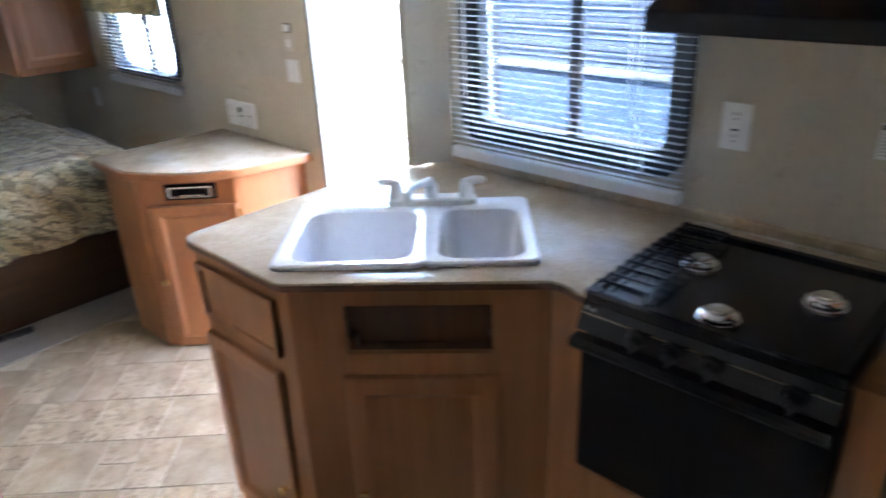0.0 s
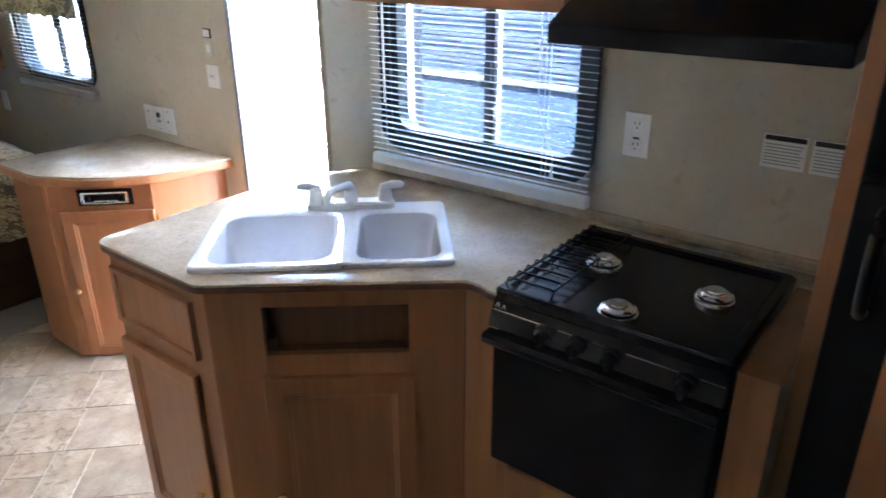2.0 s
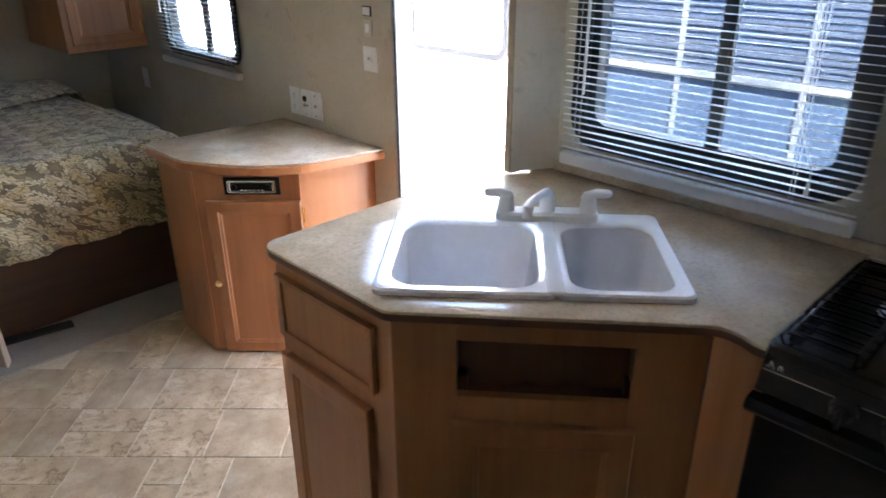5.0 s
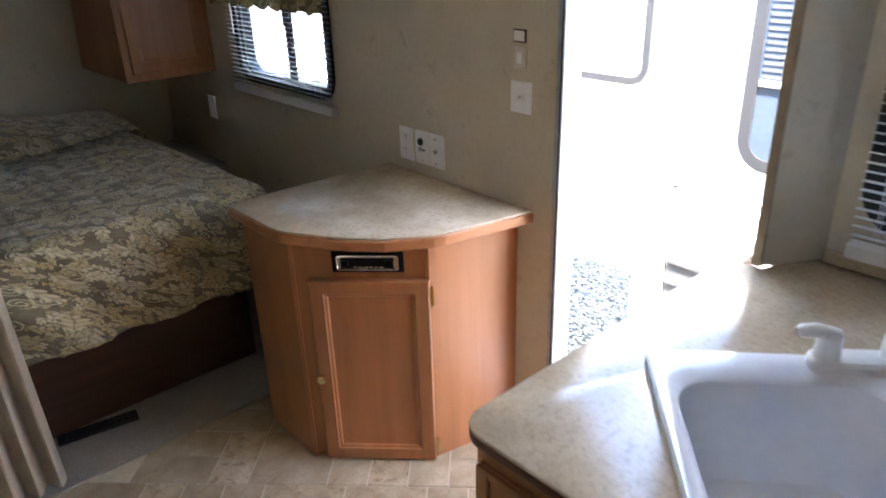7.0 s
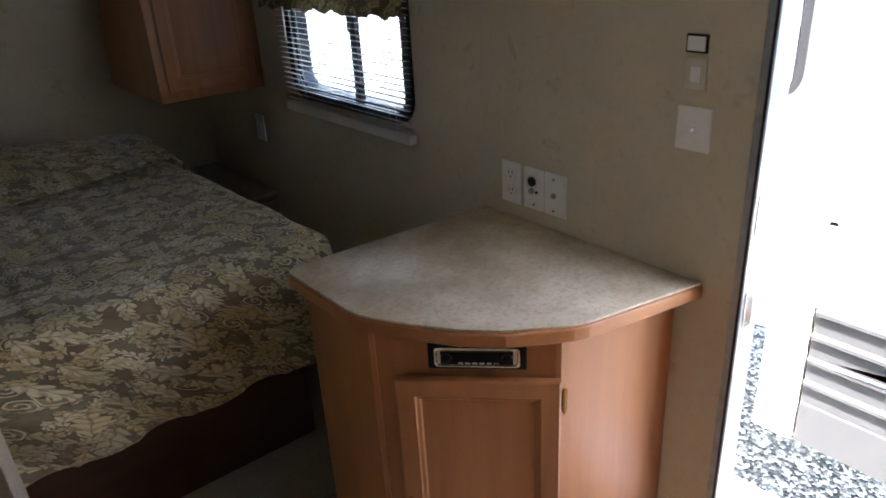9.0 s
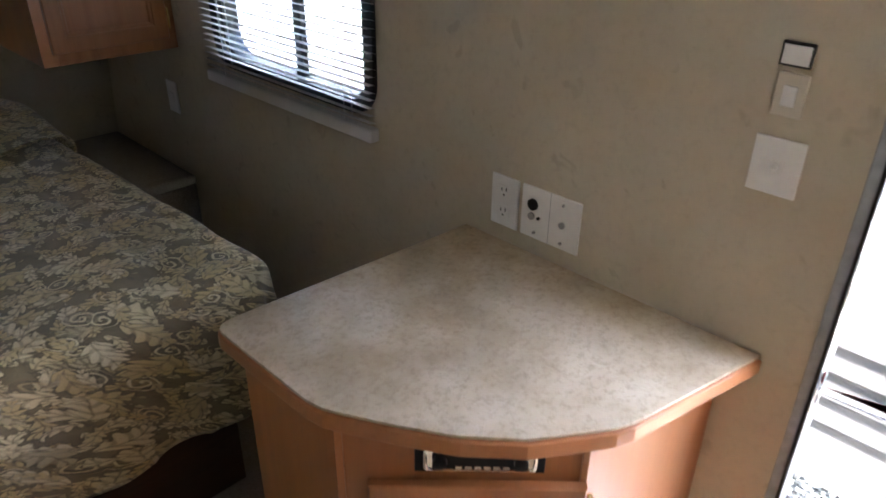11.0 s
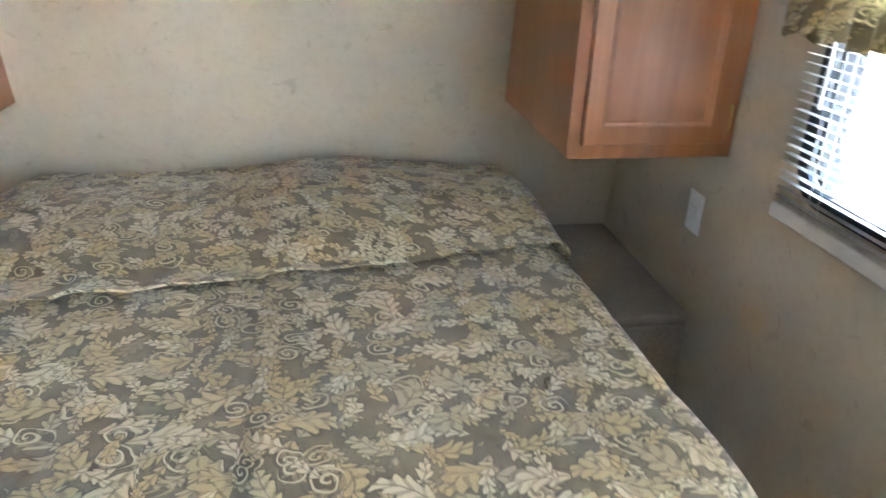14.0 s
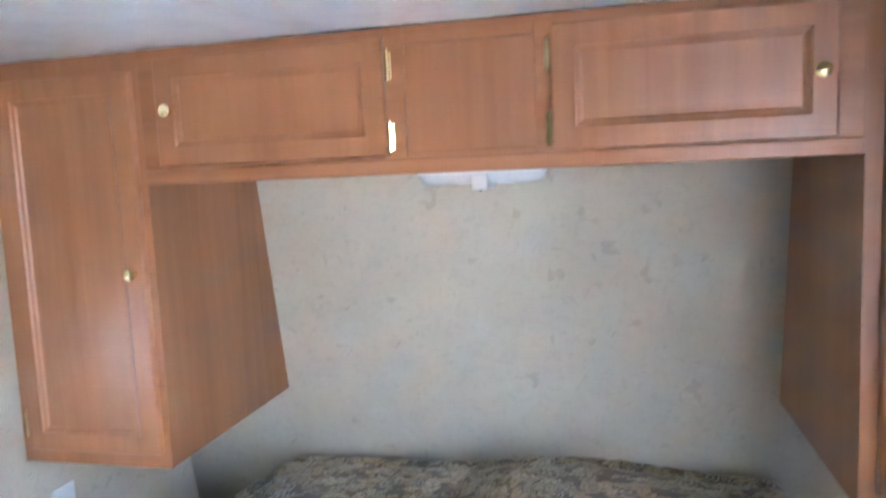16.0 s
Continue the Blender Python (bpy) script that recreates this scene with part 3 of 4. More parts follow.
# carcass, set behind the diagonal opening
part("body", prism([(A[0] + 0.02, A[1]), (B[0] + 0.02, B[1] + 0.01), (2.095, 2.09), (2.175, 2.157), (2.375, 1.918), (2.295, 1.851), (C[0] + 0.012, C[1] + 0.012), (D[0] + 0.012, D[1]), (2.862, 1.622), (2.862, 2.60)], 0.0, 0.74), OAK_SHADED, base)
bm = bmesh.new()
bx(bm, 0.0, -0.02, 0.0, 0.128, 0.0, 0.885, bevel=0.0015)
bx(bm, LD - 0.132, -0.02, 0.0, LD, 0.0, 0.885, bevel=0.0015)
for z0, z1 in ((0.0, 0.09), (0.635, 0.706), (0.834, 0.885)):
    bx(bm, 0.128, -0.02, z0, LD - 0.132, 0.0, z1, bevel=0.0015)
part("face_frame", turned(bm, Md), OAK, base)
# shallow recess: the darkened oak stands in for the shade of its depth
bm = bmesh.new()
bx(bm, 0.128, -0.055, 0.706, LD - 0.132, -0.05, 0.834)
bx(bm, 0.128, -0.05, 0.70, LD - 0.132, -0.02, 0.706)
part("shelf_recess", turned(bm, Md), OAK_SHADED, base, "open shelf recess with shade put into its wood tone")
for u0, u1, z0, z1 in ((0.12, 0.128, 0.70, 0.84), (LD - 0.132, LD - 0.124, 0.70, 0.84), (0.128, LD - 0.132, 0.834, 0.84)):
    part("recess_side", turned(box(u0, -0.0495, z0, u1, -0.0205, z1), Md), OAK_SHADED, base)
part("toe_back", turned(box(0.128, -0.02, 0.09, LD - 0.132, -0.012, 0.635), Md), OAK_SHADED, base)
cab_door(base, Md, 0.116, LD - 0.118, 0.07, 0.648, knob_at=(0.137, 0.30))
part("side_panel", turned(box(0.0, -0.02, 0.0, LL, 0.0, 0.885, bevel=0.0015), Ml), OAK, base)
cab_door(base, Ml, 0.008, LL - 0.07, 0.06, 0.628, knob_at=(LL - 0.1, 0.25), rail=0.045)
dr = part("drawer_front", turned(box(0.012, 0.001, 0.68, LL - 0.045, 0.008, 0.84, bevel=0.002), Ml), OAK, base)
bm = bmesh.new()
for a in ((0.012, 0.68, 0.036, 0.84), (LL - 0.06, 0.68, LL - 0.045, 0.84), (0.036, 0.68, LL - 0.06, 0.696), (0.036, 0.825, LL - 0.06, 0.84)):
    bx(bm, a[0], 0.008, a[1], a[2], 0.016, a[3], bevel=0.002)
part("moulding", turned(bm, Ml), OAK, dr)
part("end_panel", box(2.0, 2.6002, 0.0, 2.862, 2.61, 0.885, bevel=0.001), OAK, base)
part("filler", box(C[0] - 0.001, 1.6215, 0.0, C[0] + 0.011, C[1] - 0.004, 0.885, bevel=0.001), OAK, base)


def arc(c, r, a0, a1, n=6):
    return [(c[0] + r * math.cos(radians(a0 + (a1 - a0) * k / n)), c[1] + r * math.sin(radians(a0 + (a1 - a0) * k / n))) for k in range(n + 1)]


top = [(2.866, 2.497), (2.743, 2.541), (2.735, 2.615)] + arc((2.002, 2.57), 0.045, 90, 180) + [(1.957, 2.192), (1.959, 2.182), (1.965, 2.170)] + [(2.337, 1.726), (2.347, 1.71), (2.35, 1.69), (2.346, 1.665), (2.336, 1.64), (2.335, 1.6205), (2.866, 1.6205)]
wt = thing("worktop", (2.4, 2.1, 0.872), "beige stone-look laminate worktop with rolled edge", "worktop")
# the worktop is cut out for the sink bowls
SINK = along((0, 0), (0.661, -0.750))
SINK.translation = (2.346, 2.149, 0.0)
Si = SINK.inverted()
def slab(z, thick, bevel):
    bm = bmesh.new()
    lo = [Si @ Vector((x, y, 0)) for x, y in top]
    hole = rrect(0, 0, 0.295, 0.195, 0.03, 3)
    ov = [bm.verts.new((p.x, p.y, z)) for p in lo]
    hv = [bm.verts.new((x, y, z)) for x, y in hole]
    es = [bm.edges.new((r[k], r[(k + 1) % len(r)])) for r in (ov, hv) for k in range(len(r))]
    bmesh.ops.triangle_fill(bm, edges=es, use_beauty=True)
    ext = bmesh.ops.extrude_face_region(bm, geom=list(bm.faces))
    bmesh.ops.translate(bm, verts=[v for v in ext["geom"] if isinstance(v, bmesh.types.BMVert)], vec=(0, 0, -thick))
    bmesh.ops.recalc_face_normals(bm, faces=bm.faces)
    rim = [e for e in bm.edges if len(e.link_faces) == 2 and e.calc_face_angle(0) > 1.2 and abs(e.verts[0].co.z - e.verts[1].co.z) < 1e-5 and max(abs(v.co.x) for v in e.verts) + max(abs(v.co.y) for v in e.verts) > 0.3]
    bmesh.ops.bevel(bm, geom=rim, offset=bevel, segments=2, affect="EDGES", profile=0.5)
    return turned(bm, SINK)


part("top", slab(0.91, 0.0085, 0.003), LAM, wt, "", True)
# brown banding, its tone lowered further for shade below the top
part("edge_band", slab(0.9012, 0.0152, 0.003), OAK_SHADED, wt, "brown edge banding darkened for the shaded edge", True)
part("backsplash", box(2.848, 1.06, 0.911, 2.8695, 2.466, 0.94, bevel=0.006), LAM, wt, "low rolled backsplash lip")

# sink
sink = thing("kitchen_sink", (2.346, 2.149, 0.74), "white acrylic double-bowl kitchen sink set in the worktop", "sink")
bm = bmesh.new()
zt = 0.9105
for c0, c1, v0, v1, rr in ((-0.314, 0.048, -0.212, 0.212, 0.06), (0.048, 0.314, -0.212, 0.212, 0.05)):
    cx, cy, hw, hh = (c0 + c1) / 2, (v0 + v1) / 2, (c1 - c0) / 2, (v1 - v0) / 2
    back = 0.078
    by, bh = cy + back / 2 - 0.012, hh - 0.028 - back / 2 + 0.012
    loops = []
    for hx, hy, oy, z, r in ((hw, hh, cy, zt, 0.022), (hw, hh, cy, zt + 0.009, 0.022), (hw - 0.004, hh - 0.004, cy, zt + 0.0135, 0.022),
                             (hw - 0.022, bh + 0.008, by, zt + 0.0135, rr + 0.008), (hw - 0.03, bh, by, zt + 0.008, rr), (hw - 0.036, bh - 0.006, by, zt - 0.02, rr),
                             (hw - 0.05, bh - 0.02, by, zt - 0.13, rr), (hw - 0.062, bh - 0.034, by, zt - 0.152, rr - 0.01), (hw - 0.09, bh - 0.06, by, zt - 0.16, rr - 0.02)):
        loops.append([(x, y, z) for x, y in rrect(cx, oy, hx, hy, max(r, 0.01), 7)])
    loft(bm, loops)
part("basin", turned(bm, SINK), PORC, sink, "", True)
part("divider", turned(box(0.028, -0.19, zt + 0.003, 0.068, 0.207, zt + 0.0148, bevel=0.005, seg=3), SINK), PORC, sink, "flat white divider between the bowls", True)
for cx in (-0.133, 0.181):
    bm = bmesh.new()
    tube(bm, [(cx, -0.0, zt - 0.1596), (cx, -0.0, zt - 0.1575), (cx, 0, zt - 0.1565)], [0.04, 0.04, 0.03], 20)
    part("drain", turned(bm, SINK), CHROME, sink, "steel drain strainer", True)

# faucet
FU, FV = 0.05, -0.176
fau = thing("kitchen_faucet", SINK @ Vector((FU, FV, zt + 0.013)), "white plastic two-handle kitchen faucet on the sink ledge", "faucet")
F0 = zt + 0.0137
bm = bmesh.new()
loft(bm, [[(x, y, z) for x, y in rrect(FU, FV, 0.122 - k, 0.026 - k, 0.02 - k, 5)] for z, k in ((F0, 0), (F0 + 0.014, 0), (F0 + 0.02, 0.005))], close_first=True)
part("base", turned(bm, SINK), WHITE, fau, "", True)
bm = bmesh.new()
tube(bm, [(FU, FV, F0 + 0.018), (FU, FV, F0 + 0.05), (FU - 0.004, FV + 0.012, F0 + 0.066), (FU - 0.016, FV + 0.05, F0 + 0.077), (FU - 0.034, FV + 0.10, F0 + 0.086), (FU - 0.048, FV + 0.14, F0 + 0.089), (FU - 0.052, FV + 0.15, F0 + 0.083), (FU - 0.053, FV + 0.152, F0 + 0.06)], [0.019, 0.018, 0.014, 0.0095, 0.0085, 0.0085, 0.0125, 0.013], 14)
part("spout", turned(bm, SINK), WHITE, fau, "", True)
for sx in (-1, 1):
    uu = FU + 0.097 * sx
    bm = bmesh.new()
    tube(bm, [(uu, FV, F0 + 0.018), (uu, FV, F0 + 0.045), (uu, FV, F0 + 0.056), (uu, FV, F0 + 0.062)], [0.021, 0.018, 0.018, 0.012], 14)
    tube(bm, [(uu - 0.012 * sx, FV, F0 + 0.056), (uu + 0.02 * sx, FV, F0 + 0.064), (uu + 0.046 * sx, FV + 0.004, F0 + 0.065), (uu + 0.052 * sx, FV + 0.005, F0 + 0.065)], [0.011, 0.012, 0.010, 0.005], 10)
    part("handle", turned(bm, SINK), WHITE, fau, "white lever handle", True)

# range
RY0, RY1, RX0, RX1 = 1.113, 1.617, 2.322, 2.772
rg = thing("gas_range", (2.55, 1.365, 0.478), "black enamel three-burner gas range with oven", "range")
bm = box(RX0 + 0.03, RY0 + 0.004, 0.48, RX1 - 0.002, RY1 - 0.004, 0.905, bevel=0.002)
part("body", bm, BLACK_MATT, rg)
bm = bmesh.new()
loft(bm, [[(x, y, z) for x, y in rrect((RX0 + RX1) / 2 + dx, (RY0 + RY1) / 2, (RX1 - RX0) / 2 - k - dx, (RY1 - RY0) / 2 - k, 0.012, 3)] for z, k, dx in ((0.906, 0.0, 0.0), (0.925, 0.0, 0.0), (0.931, 0.005, 0.0), (0.931, 0.022, 0.0), (0.922, 0.03, 0.0))], close_first=True)
part("cooktop", bm, BLACK, rg, "glossy black enamel cooktop", True)
bm = bmesh.new()
prof = [(RX0 + 0.03, 0.905), (RX0 - 0.002, 0.905), (RX0 - 0.022, 0.848), (RX0 + 0.03, 0.84)]
f0 = [bm.verts.new((x, RY0 + 0.002, z)) for x, z in prof]
f1 = [bm.verts.new((x, RY1 - 0.002, z)) for x, z in prof]
bm.faces.new(f0), bm.faces.new(list(reversed(f1)))
for k in range(4):
    bm.faces.new((f0[k], f0[(k + 1) % 4], f1[(k + 1) % 4], f1[k]))
bmesh.ops.recalc_face_normals(bm, faces=bm.faces)
cp = part("control_panel", bm, BLACK, rg, "sloping black control panel")
part("trim_line", box(RX0 - 0.0105, RY0 + 0.004, 0.8835, RX0 - 0.0065, RY1 - 0.006, 0.886), CHROME, cp, "thin silver pinstripe")
for kx, ky in enumerate((1.48, 1.405, 1.33, 1.185)):
    bm = tube(bmesh.new(), [(RX0 - 0.012, ky, 0.874), (RX0 - 0.022, ky, 0.8715), (RX0 - 0.024, ky, 0.871), (RX0 - 0.04, ky, 0.867)], [0.021, 0.021, 0.016, 0.014], 16)
    bx(bm, RX0 - 0.046, ky - 0.004, 0.85, RX0 - 0.03, ky + 0.004, 0.884, bevel=0.002)
    part("control_knob", bm, BLACK_MATT, cp, "black control knob", True)
for k in range(3):
    part("print_line", box(RX0 - 0.0115 - 0.0008 * k, 1.22, 0.8675 - 0.0035 * k, RX0 - 0.0105, 1.29 - 0.012 * k, 0.869 - 0.0035 * k), GREY_TXT, cp)
bm = bmesh.new()
for pts in (((1.572, 0.876), (1.582, 0.895)), ((1.582, 0.895), (1.586, 0.876)), ((1.582, 0.876), (1.588, 0.887)), ((1.558, 0.876), (1.566, 0.893)), ((1.566, 0.893), (1.572, 0.876))):
    tube(bm, [(RX0 - 0.0035 - (0.9 - z) * 0.2, y + 0.02, z + 0.005) for y, z in pts], 0.0012, 4)
part("emblem", bm, GREY_TXT, cp, "small silver emblem of slanted strokes")
bm = box(RX0 - 0.006, RY0 + 0.004, 0.481, RX0 + 0.028, RY1 - 0.004, 0.825, bevel=0.006)
od = part("oven_door", bm, OVEN_GLASS, rg, "black glass oven door")
bm = bmesh.new()
loft(bm, [[(RX0 - 0.006 - a, y, b) for a, b in ((0.0, 0.834), (0.026, 0.834), (0.034, 0.826), (0.034, 0.816), (0.026, 0.806), (0.0, 0.802))] for y in (RY0 + 0.002, RY1 + 0.004)], close_first=True)
part("handle", bm, BLACK_MATT, od, "full-width black oven handle")
# burners
for bx0, by0 in ((2.385, 1.36), (2.58, 1.485), (2.56, 1.225)):
    br = part("burner", tube(bmesh.new(), [(bx0, by0, 0.9222), (bx0, by0, 0.928), (bx0, by0, 0.929), (bx0, by0, 0.936), (bx0, by0, 0.938), (bx0, by0, 0.943), (bx0, by0, 0.9445)], [0.041, 0.04, 0.037, 0.037, 0.031, 0.026, 0.014], 22), CHROME, rg, "bright aluminium burner head", True)
    part("burner_cap", tube(bmesh.new(), [(bx0, by0, 0.9447), (bx0, by0, 0.948), (bx0, by0, 0.9495)], [0.02, 0.019, 0.008], 16), CHROME, br, "", True)
gr = part("grate", tube(bmesh.new(), [(2.345, 1.592, 0.945), (2.745, 1.592, 0.945)], 0.0035, 6), BLACK, rg, "black wire burner grate")
for k in range(11):
    xx = 2.355 + 0.038 * k
    part("wire", tube(bmesh.new(), [(xx, 1.608, 0.931), (xx, 1.60, 0.946), (xx, 1.52 + 0.012 * (k % 2), 0.947), (xx, 1.49, 0.946)], 0.0026, 6), BLACK, gr)
for yy in (1.49,):
    part("wire", tube(bmesh.new(), [(2.345, yy, 0.931), (2.355, yy, 0.946), (2.725, yy, 0.946), (2.745, yy, 0.931)], 0.003, 6), BLACK, gr)
# strip behind and filler beside the range
part("rear_strip", box(RX1 + 0.001, 1.06, 0.875, 2.8475, 1.62, 0.909, bevel=0.002), LAM, wt)
rb = thing("range_cabinet", (2.5, 1.32, 0), "oak-look drawer cabinet below the gas range", "cabinet")
part("body", box(2.355, 1.037, 0.0, 2.86, 1.62, 0.478, bevel=0.001), OAK, rb)
part("filler", box(2.345, 1.037, 0.0, 2.77, 1.1105, 0.905, bevel=0.001), OAK, rb)
part("drawer_front", box(2.335, 1.135, 0.29, 2.3545, 1.58, 0.455, bevel=0.004), OAK, rb)
part("door", box(2.335, 1.135, 0.06, 2.3545, 1.58, 0.275, bevel=0.004), OAK, rb)

# tall panel and refrigerator
struct("wall_panel", box(2.45, 1.004, 0.0, 2.869, 1.036, CEILZ, bevel=0.003), OAK, "tall oak-look end panel beside the refrigerator", "panel")
fr = thing("refrigerator", (2.65, 0.7, 0), "black-framed trailer refrigerator with oak-look door panels", "refrigerator")
part("body", box(2.44, 0.38, 0.30, 2.868, 1.0035, 1.80, bevel=0.003), BLACK_MATT, fr)
part("surround", box(2.425, 0.36, 0.0, 2.868, 1.0035, 0.298, bevel=0.002), OAK, fr)
part("surround", box(2.425, 0.36, 1.802, 2.868, 1.0035, CEILZ, bevel=0.002), OAK, fr)
for z0, z1, h0, h1 in ((0.33, 1.268, 1.056, 1.226), (1.28, 1.77, 1.31, 1.48)):
    d = part("door", box(2.395, 0.40, z0, 2.438, 0.998, z1, bevel=0.004), BLACK_MATT, fr)
    part("door_panel", box(2.3905, 0.43, z0 + 0.028, 2.3945, 0.905, z1 - 0.028, bevel=0.001), OAK, d, "oak-look door panel insert")
    part("handle", tube(bmesh.new(), [(2.394, 0.954, h1), (2.37, 0.954, h1 - 0.006), (2.355, 0.954, h1 - 0.025), (2.35, 0.954, (h0 + h1) / 2), (2.355, 0.954, h0 + 0.025), (2.37, 0.954, h0 + 0.006), (2.394, 0.954, h0)], 0.011, 10), BLACK_MATT, d, "black bar handle", True)

# hood and overhead cabinet
hd = thing("range_hood", (2.66, 1.36, 1.412), "black enamel range hood above the stove", "hood")
bm = bmesh.new()
hy0, hy1 = 1.05, 1.596
prof = [(2.455, 1.424), (2.455, 1.462), (2.575, 1.52), (2.868, 1.52), (2.868, 1.424)]
f0 = [bm.verts.new((x, hy0, z)) for x, z in prof]
f1 = [bm.verts.new((x, hy1, z)) for x, z in prof]
bm.faces.new(f0), bm.faces.new(list(reversed(f1)))
for k in range(5):
    bm.faces.new((f0[k], f0[(k + 1) % 5], f1[(k + 1) % 5], f1[k]))
bmesh.ops.recalc_face_normals(bm, faces=bm.faces)
bmesh.ops.bevel(bm, geom=list(bm.edges), offset=0.004, segments=2, affect="EDGES", profile=0.5)
part("shell", bm, HOODM, hd)
part("filter", box(2.52, 1.22, 1.418, 2.80, 1.50, 1.423), ALU, hd, "dark mesh grease filter")
oh = thing("overhead_cabinet", (2.72, 1.9, 1.472), "oak-look kitchen overhead cabinet above the sink window", "cabinet")
part("body", box(2.575, 1.617, 1.472, 2.868, 2.235, CEILZ - 0.002, bevel=0.002), OAK, oh)
part("light_rail", box(2.560, 1.617, 1.472, 2.5745, 2.235, 1.502, bevel=0.002), OAK_Y, oh)
oh2 = thing("overhead_cabinet", (2.72, 1.36, 1.522), "oak-look overhead cabinet above the range hood", "cabinet")
part("body", box(2.575, 1.037, 1.522, 2.868, 1.6155, CEILZ - 0.002, bevel=0.002), OAK, oh2)


# ---- wall plates and labels ----
def plate(name, y0, y1, z0, z1, label, category="outlet", m=None):
    o = thing(name, (W, (y0 + y1) / 2, z0), label, category, "wall plates")
    part("plate", box(W - 0.006, y0, z0, W - 0.0002, y1, z1, bevel=0.002), m or (PLATE if y0 > 2.6 and 1.15 < z0 < 1.25 else WHITE), o)
    return o


def duplex(o, y, z):
    """One outlet cluster with its slots."""
    part("outlet_face", box(W - 0.0085, y - 0.017, z - 0.014, W - 0.0062, y + 0.017, z + 0.014, bevel=0.001), WHITE, o)
    for dy, h in ((-0.006, 0.009), (0.006, 0.007)):
        part("slot", box(W - 0.0089, y + dy - 0.0011, z + 0.001, W - 0.0086, y + dy + 0.0011, z + 0.001 + h), DARK, o)
    part("slot", tube(bmesh.new(), [(W - 0.0088, y, z - 0.007), (W - 0.0086, y, z - 0.007)], 0.0024, 8), DARK, o)


o = plate("wall_outlet", 1.521, 1.590, 1.104, 1.217, "white duplex ground-fault outlet on tan wall")
duplex(o, 1.5555, 1.187), duplex(o, 1.5555, 1.133)
for k in (-0.009, 0.004):
    part("test_button", box(W - 0.0085, 1.5475, 1.1595 + k, W - 0.0062, 1.5635, 1.1645 + k, bevel=0.0005), DARK if k < 0 else WHITE, o)
for ya, yb in ((1.163, 1.256), (1.062, 1.152)):
    s = tagged(thing("warning_label", (W, (ya + yb) / 2, 1.135), "", ""), "white printed warning label stuck on tan wall", "label", "wall plates")
    part("sheet", box(W - 0.0014, ya, 1.134, W - 0.0003, yb, 1.211), WHITE, s)
    part("header_bar", box(W - 0.002, ya + 0.003, 1.197, W - 0.0015, yb - 0.003, 1.208), DARK, s)
    for k in range(7):
        part("text_bar", box(W - 0.002, ya + 0.006 + 0.004 * (k % 3), 1.187 - 0.0075 * k, W - 0.0015, yb - 0.006, 1.1895 - 0.0075 * k), GREY_TXT, s)
o = plate("wall_outlet", 3.797, 3.869, 0.842, 0.955, "white duplex outlet above the corner cabinet")
duplex(o, 3.833, 0.922), duplex(o, 3.833, 0.876)
o = plate("media_plate", 3.643, 3.787, 0.843, 0.955, "white television and cable connection plate", "wall plate")
for y, z, r, m in ((3.757, 0.918, 0.0125, DARK), (3.759, 0.892, 0.008, GREY_TXT), (3.741, 0.892, 0.0035, DARK), (3.683, 0.897, 0.007, GREY_TXT), (3.683, 0.94, 0.003, GREY_TXT), (3.683, 0.857, 0.003, GREY_TXT), (3.75, 0.857, 0.003, GREY_TXT)):
    part("jack", tube(bmesh.new(), [(W - 0.0062, y, z), (W - 0.010, y, z), (W - 0.0105, y, z)], [r, r, r * 0.7], 14), m, o)
part("seam", box(W - 0.0064, 3.7145, 0.843, W - 0.0061, 3.7155, 0.955), GREY_TXT, o)
o = plate("wall_switch", 3.28, 3.355, 1.084, 1.172, "white square light switch plate beside the entry", "switch")
part("rocker", box(W - 0.009, 3.305, 1.118, W - 0.0061, 3.329, 1.138, bevel=0.001), WHITE, o)
part("toggle", tube(bmesh.new(), [(W - 0.009, 3.317, 1.128), (W - 0.018, 3.317, 1.132)], [0.005, 0.004], 8), WHITE, o)
o = plate("wall_switch", 3.30, 3.345, 1.204, 1.267, "small cream awning switch plate beside the entry", "switch")
part("rocker", box(W - 0.009, 3.312, 1.22, W - 0.0061, 3.332, 1.25, bevel=0.001), WHITE, o)
o = plate("indicator_panel", 3.302, 3.348, 1.275, 1.31, "small dark-rimmed indicator plate beside the entry", "switch", DARK)
part("face", box(W - 0.0075, 3.306, 1.279, W - 0.0062, 3.344, 1.306), WHITE, o)
o = plate("wall_switch", 5.312, 5.385, 0.737, 0.848, "white switch plate beside the bed under the wardrobe", "switch")
part("rocker", box(W - 0.009, 5.337, 0.775, W - 0.0061, 5.361, 0.81, bevel=0.001), WHITE, o)
o = thing("wall_switch", (L, 5.348, 0.757), "white switch plate beside the bed under the wardrobe", "switch", "wall plates")
part("plate", box(L + 0.0002, 5.312, 0.757, L + 0.006, 5.385, 0.868, bevel=0.002), WHITE, o)
part("rocker", box(L + 0.0061, 5.337, 0.795, L + 0.009, 5.361, 0.83, bevel=0.001), WHITE, o)


# ---- corner cabinet with radio ----
P, Q = (2.285, 3.672), (2.567, 3.385)
cc = thing("corner_cabinet", (2.6, 3.65, 0), "oak-look angled corner cabinet beside the entry door", "cabinet")
part("body", prism([(2.287, 3.94), (2.287, 3.674), (2.567, 3.389), (2.862, 3.324), (2.868, 3.324), (2.868, 3.94)], 0.0, 0.766), OAK, cc)
Mc = along(P, Q)
LC = (Vector(Q) - Vector(P)).length
bm = bmesh.new()
bx(bm, 0.0, 0.0, 0.0, 0.012, 0.004, 0.765)
bx(bm, LC - 0.012, 0.0, 0.0, LC, 0.004, 0.765, bevel=0.001)
part("corner_strip", turned(bm, Mc), OAK, cc)
